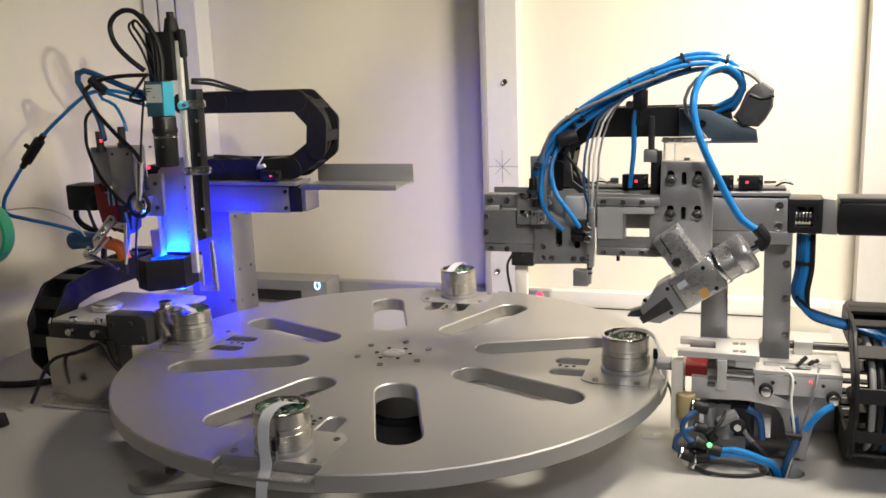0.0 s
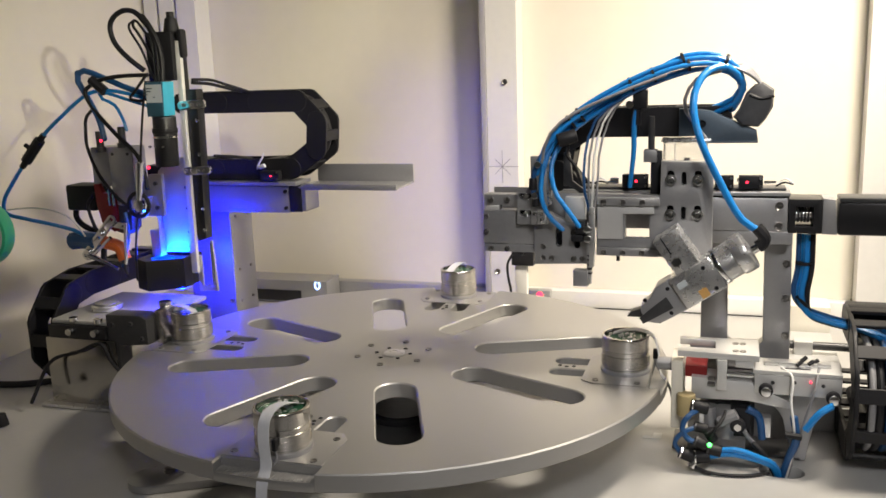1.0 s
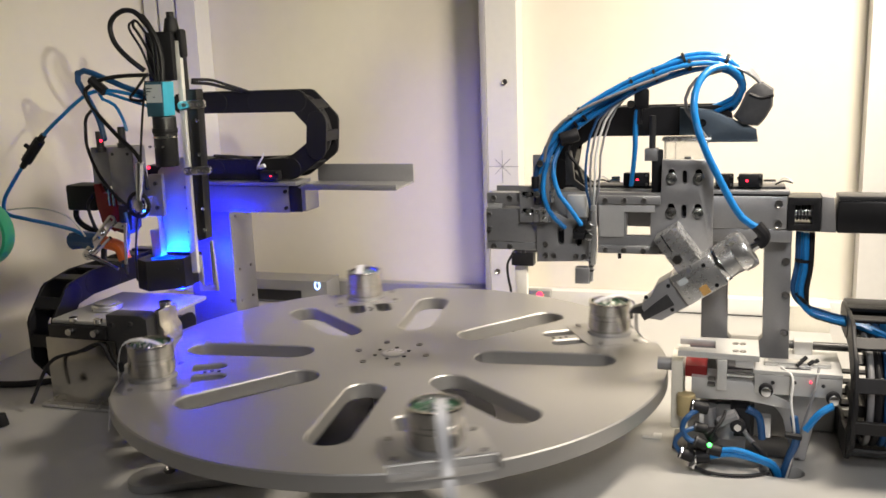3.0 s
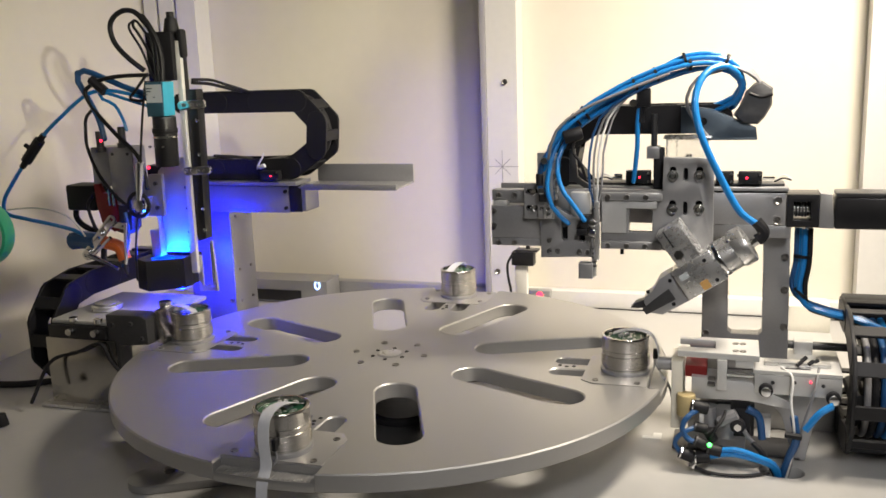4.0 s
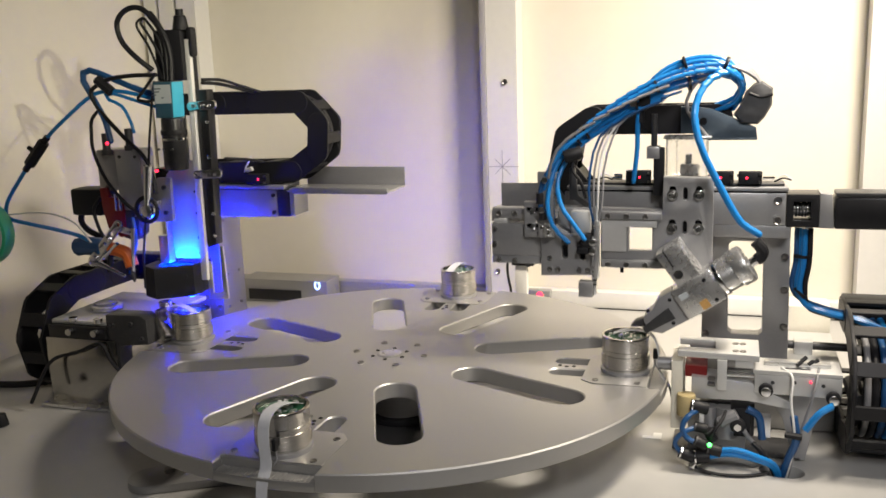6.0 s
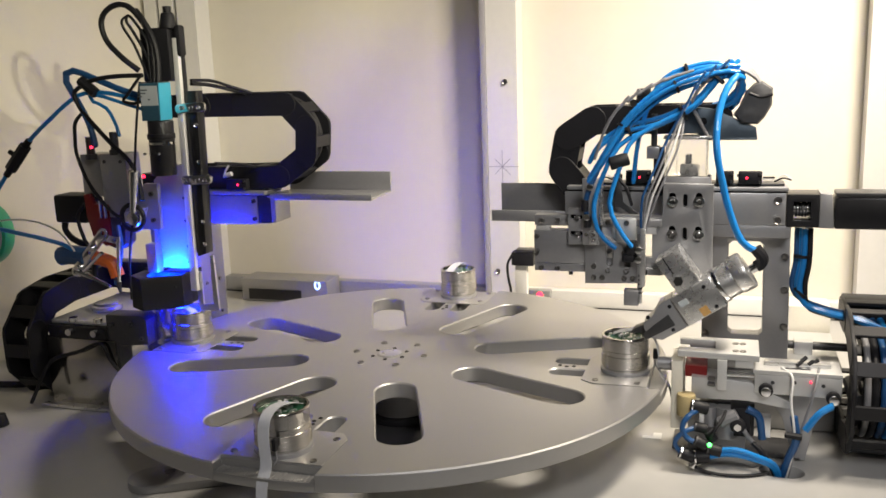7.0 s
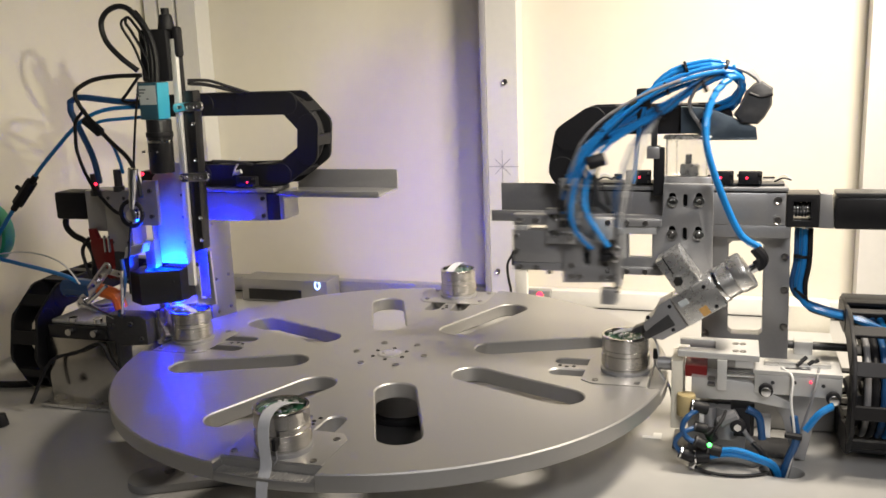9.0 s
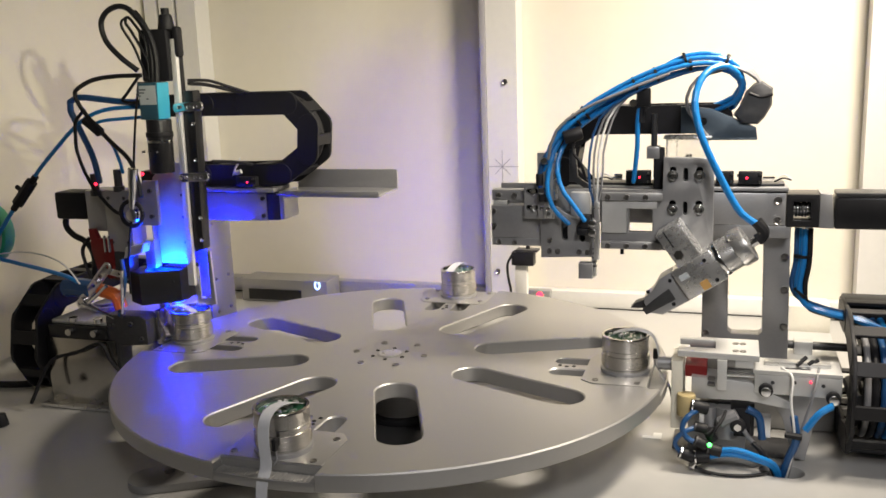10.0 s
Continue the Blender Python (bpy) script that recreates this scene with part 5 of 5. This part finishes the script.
bundle(((0, 0), (0.006, 0.005)), BLUE, 0.0031, "blue_hose",
       [(0.345, 0.045, 0.255), (0.35, 0.04, 0.3), (0.352, 0.04, 0.35), (0.37, 0.045, 0.392), (0.415, 0.05, 0.416), (0.46, 0.055, 0.412), (0.484, 0.065, 0.38), (0.472, 0.075, 0.355)],
       [(0.345, 0.045, 0.255), (0.35, 0.04, 0.3), (0.362, 0.04, 0.35), (0.385, 0.045, 0.388), (0.42, 0.05, 0.402), (0.455, 0.055, 0.404), (0.484, 0.065, 0.38), (0.472, 0.075, 0.355)], 24, "blue air hose of the bundle", (14, 18), 0.0)
hose("blue_hose", BLUE, 0.0032, [(0.262, 0.005, 0.203), (0.243, 0.005, 0.222), (0.234, 0.005, 0.25), (0.238, 0.01, 0.285), (0.25, Y0, 0.315), (0.275, 0.03, 0.342), (0.33, 0.036, 0.374), (0.381, 0.042, 0.396)],
     [(0.325, 0.005, 0.135), (0.304, 0.005, 0.155), (0.297, 0.005, 0.19), (0.31, 0.01, 0.235), (0.33, Y0, 0.272), (0.365, 0.03, 0.29), (0.42, 0.04, 0.316), (0.45, 0.05, 0.35)], 18, "blue air hose")
hose("blue_hose", BLUE, 0.0032, [(0.284, 0.004, 0.208), (0.27, 0.004, 0.228), (0.254, 0.005, 0.25), (0.247, 0.01, 0.28), (0.255, Y0, 0.308), (0.28, 0.03, 0.336), (0.335, 0.036, 0.37), (0.385, 0.042, 0.394)],
     [(0.347, 0.004, 0.138), (0.33, 0.004, 0.162), (0.318, 0.005, 0.195), (0.33, 0.01, 0.24), (0.345, Y0, 0.276), (0.375, 0.03, 0.296), (0.425, 0.04, 0.322), (0.452, 0.05, 0.356)], 18, "blue air hose")
hose("blue_hose", NAVY, 0.0036, [(0.226, 0.008, 0.243), (0.223, 0.008, 0.26), (0.226, 0.01, 0.282), (0.235, 0.015, 0.3)],
     [(0.289, 0.008, 0.208), (0.285, 0.008, 0.225), (0.289, 0.01, 0.246), (0.3, 0.015, 0.272)], 6, "blue air hose", 0.0)
for dx, mat, r in ((0.0, GREYC, 0.0015), (0.006, WHITEC, 0.0016), (0.012, GREYC, 0.0014), (-0.006, NAVY, 0.0017)):
    hose("grey_cable", mat, r, [(0.298 + dx * 0.3, 0.012, 0.228), (0.296 + dx, 0.01, 0.26), (0.297 + dx, 0.015, 0.30), (0.308 + dx, 0.025, 0.342), (0.34, 0.035 + dx, 0.372), (0.40, 0.045 + dx, 0.395), (0.45, 0.05, 0.407)],
         [(0.361 + dx * 0.3, 0.012, 0.158), (0.366 + dx, 0.01, 0.20), (0.38 + dx, 0.015, 0.235), (0.395 + dx, 0.025, 0.275), (0.415, 0.035 + dx, 0.325), (0.44, 0.045 + dx, 0.375), (0.465, 0.05, 0.4)], 12, "thin signal cable")
hose("grey_cable", GREYC, 0.002, [(0.235, 0.01, 0.29), (0.245, 0.005, 0.325), (0.275, 0.01, 0.352), (0.335, 0.02, 0.378), (0.39, 0.03, 0.398)],
     [(0.298, 0.01, 0.255), (0.315, 0.005, 0.3), (0.345, 0.01, 0.34), (0.385, 0.02, 0.368), (0.42, 0.03, 0.38)], 10, "thin signal cable")
for dy in (-0.005, 0.004):
    hose("grey_cable", GREYC, 0.0021, [(0.44, 0.06 + dy, 0.315), (0.425, 0.055 + dy, 0.335), (0.412, 0.05 + dy, 0.36), (0.425, 0.05 + dy, 0.39), (0.455, 0.055, 0.4)],
         [(0.44, 0.06 + dy, 0.315), (0.43, 0.055 + dy, 0.335), (0.42, 0.05 + dy, 0.36), (0.435, 0.05 + dy, 0.385), (0.458, 0.055, 0.398)], 8, "thin signal cable", 0.0)
HF = HEAD @ Vector((0.193, 0, 0.012))
hose("blue_hose", BLUE, 0.0046, [HF, (0.484, 0.0, 0.223), (0.459, 0.0, 0.267), (0.434, 0.0, 0.321), (0.425, 0.01, 0.366), (0.437, 0.03, 0.398), (0.462, 0.05, 0.406), (0.48, 0.06, 0.39)],
     [HF - Vector((0, 0, 0.035)), (0.487, 0.0, 0.185), (0.47, 0.0, 0.227), (0.455, 0.0, 0.292), (0.453, 0.01, 0.333), (0.46, 0.03, 0.37), (0.474, 0.05, 0.392), (0.482, 0.06, 0.39)], 22, "thick blue air hose", 0.0)
bag = prism([(0.472, 0.342), (0.479, 0.352), (0.487, 0.372), (0.497, 0.382), (0.507, 0.385), (0.52, 0.376), (0.5195, 0.354), (0.511, 0.338), (0.503, 0.329), (0.483, 0.331)], 0.056, 0.086, 0.008)
part("grey_wrap", bag, GREYBAG, rg, "grey wrapped bundle end")
part("wrap_band", tube([(0.491, 0.056, 0.37), (0.505, 0.0555, 0.365), (0.52, 0.056, 0.368)], 0.002), BLACK, rg)
for k in range(5):
    loose("grey_cable", GREYC, 0.0022, rg, (0.468, 0.055 + 0.004 * k, 0.405), (0.485, 0.058 + 0.004 * k, 0.398 + 0.002 * k), (0.5, 0.064 + 0.003 * k, 0.387 + 0.001 * k), (0.508, 0.067 + 0.002 * k, 0.372))
vb = part("valve_block", box(0.349, 0.367, 0.035, 0.05, 0.356, 0.38, 0.002), BLACK, rg, "black valve on a pin")
part("valve_stud", rod((0.346, 0.035, 0.362), (0.346, 0.025, 0.362), 0.005, 14), CHROME, vb)
part("valve_pin", rod((0.354, 0.042, 0.356), (0.354, 0.042, 0.335), 0.005, 12), BLACK, vb)
part("hose_union", rod((0.256, 0.01, 0.318), (0.28, 0.016, 0.325), 0.009, 16, bev=0.002), BLACK, sl, "black hose union")
for x0, x1 in ((0.29, 0.313), (0.527, 0.548)):
    loose("sensor_wire", BLACK, 0.0012, rg, (x0, 0.078, 0.252), ((x0 + x1) / 2, 0.074, 0.257), (x1, 0.074, 0.2545))
    loose("sensor_wire", WHITEC, 0.001, rg, (x0, 0.08, 0.251), ((x0 + x1) / 2, 0.078, 0.261), (x1, 0.074, 0.256))
for x, z in ((0.2265, 0.240), (0.223, 0.262)):
    part("push_fitting", rod((x, 0.008, z - 0.008), (x, 0.008, z + 0.008), 0.0052, 14, bev=0.001), BLACK, sl, "black push-in fitting")
part("fitting_stud", rod((0.2265, 0.012, 0.247), (0.2265, 0.0, 0.247), 0.0046, 14, bev=0.0008), CHROME, sl)
part("fitting_stud", rod((0.231, 0.012, 0.288), (0.231, 0.0, 0.288), 0.0046, 14, bev=0.0008), CHROME, sl)
part("hinge_block", box(0.229, 0.24, 0.004, 0.0118, 0.209, 0.228, 0.0008), ALU_BRIGHT, sl)
for x, z in ((0.224, 0.222), (0.2355, 0.216), (0.2355, 0.223)):
    bolt(x, 0.012 if x < 0.23 else 0.004, z, 0.0024, sl, mat=CHROME, h=0.002)
for x, z in ((0.151, 0.19), (0.233, 0.24), (0.29, 0.238), (0.29, 0.158)):
    bolt(x, 0.032 if x < 0.2 else 0.034, z, 0.003, sl)
loose("black_cable", BLACK, 0.0022, sl, (0.285, 0.015, 0.262), (0.278, 0.012, 0.285), (0.268, 0.012, 0.3), (0.27, 0.02, 0.318))
part("chain_bracket", prism([(0.258, 0.255), (0.266, 0.255), (0.29, 0.238), (0.294, 0.244), (0.27, 0.262), (0.266, 0.3), (0.258, 0.3)], 0.04, 0.046, 0.0008), DARK, sl)
# hoses that hang at the end of the beam
for dx, dy, m in ((0, 0, BLUE), (0.007, 0.004, BLUE), (-0.006, 0.003, NAVY), (0.003, -0.006, BLUE), (0.010, -0.002, BLACK)):
    loose("hanging_hose", m, 0.004, rg, (0.566 + dx, 0.1 + dy, 0.186), (0.566 + dx, 0.1 + dy, 0.14), (0.562 + dx, 0.1 + dy, 0.105), (0.572 + dx * 0.5, 0.1 + dy, 0.082 - dx * 0.5), (0.60, 0.095 + dy, 0.072 - dx * 0.4), (0.64, 0.08 + dy, 0.066 - dx * 0.3), (0.68, 0.07 + dy, 0.05), label="blue hose hanging to the chain")
part("hose_tie", rod((0.5675, 0.1, 0.145), (0.5675, 0.1, 0.149), 0.0115, 16), BLACK, rg)
part("hose_tie", rod((0.566, 0.1, 0.093), (0.569, 0.1, 0.096), 0.0115, 16), BLACK, rg)


def motions():
    # the table turns a quarter
    turn = [(0.0, 0), (2.6, 0), (2.7, 3.3), (2.9, 20), (3.2, 48), (3.5, 76), (3.7, 87.5), (3.8, 89.6), (3.9, 90), (10.0, 90)]
    walk(table, [(t, pose(-0.002, 0, 0, 0, 0, a)) for t, a in turn])
    walk(rg, [(t, pose(0, y, 0)) for t, y in RG_Y])
    D = -0.035
    walk(zp, [(t, pose(0, 0, z)) for t, z in ((0.0, 0), (5.75, 0), (6.15, D), (9.7, D), (9.8, 0), (10.0, 0))])
    X = 0.0615
    walk(sl, [(t, pose(x, 0, z)) for t, x, z in ((0.0, 0, 0), (5.75, 0, 0), (6.15, 0, D), (6.6, X, D), (8.9, X, D), (9.1, 0, D), (9.7, 0, D), (9.8, 0, 0), (10.0, 0, 0))])
    F = D - 0.036
    walk(fg, [(t, pose(x, 0, z)) for t, x, z in ((0.0, 0, 0), (5.75, 0, 0), (6.15, 0, D), (6.6, X, D), (7.12, X, D), (7.4, X, F), (8.48, X, F), (8.62, X, D), (8.9, X, D), (9.1, 0, D), (9.7, 0, D), (9.8, 0, 0), (10.0, 0, 0))])
    for ob, a, b, lift_share in ROWS:
        # lowered with the plate, before the slide goes out and after it is back
        share = min(1.0, (b.translation - a.translation).length / 0.06)
        c = Matrix.Translation((0, 0, D * share)) @ a
        # the finger is still up when the slide arrives, and again before it leaves
        u = Matrix.Translation((0, 0, 0.036 * share * lift_share)) @ b
        walk(ob, [(0.0, a), (5.75, a), (6.15, c), (6.6, u), (7.12, u), (7.4, b), (8.48, b), (8.62, u), (8.9, u), (9.1, c), (9.7, c), (9.8, a), (10.0, a)])
    rise = ((0.0, 0), (4.08, 0), (4.25, 0.0105), (4.4, 0.011), (5.45, 0.011), (5.7, 0), (10.0, 0))
    walk(lift, [(t, pose(0, 0, z)) for t, z in rise])
    # the fork runs out over the nest and back
    reach = ((0.0, 0), (4.52, 0), (4.6, -0.044), (4.7, -0.07), (4.8, -0.078), (5.05, -0.078), (5.2, -0.021), (5.35, 0), (10.0, 0))
    steps = sorted({t for t, _ in rise} | {t for t, _ in reach})
    walk(fork, [(t, pose(np.interp(t, *zip(*reach)), 0, np.interp(t, *zip(*rise)))) for t in steps])
    walk(lg, [(t, pose(0, y, 0)) for t, y in LG_Y])
    for ob, rows in LINKS:
        walk(ob, rows)
    head = ((0.0, -0.046), (4.1, -0.046), (4.4, -0.016), (5.5, -0.016), (5.7, -0.012), (6.75, 0.024), (7.0, 0.024), (7.25, 0), (10.0, 0))
    walk(hd, [(t, pose(x, 0, 0)) for t, x in head])
    drop = ((0.0, 0.06), (7.28, 0.06), (7.5, 0.012), (7.65, 0), (10.0, 0))
    times = sorted({t for t, _ in head} | {t for t, _ in drop})
    walk(gb, [(t, pose(np.interp(t, *zip(*head)), 0, np.interp(t, *zip(*drop)))) for t in times])
    bend = [(t, h / 0.06) for t, h in drop]
    for ob, a, b in BENDS:
        walk(ob, [(t, at(b[0].lerp(a[0], k), b[1].lerp(a[1], k))) for t, k in bend])
    walk(lchain, [(t, pose(x * 0.5, 0, 0)) for t, x in head])


motions()
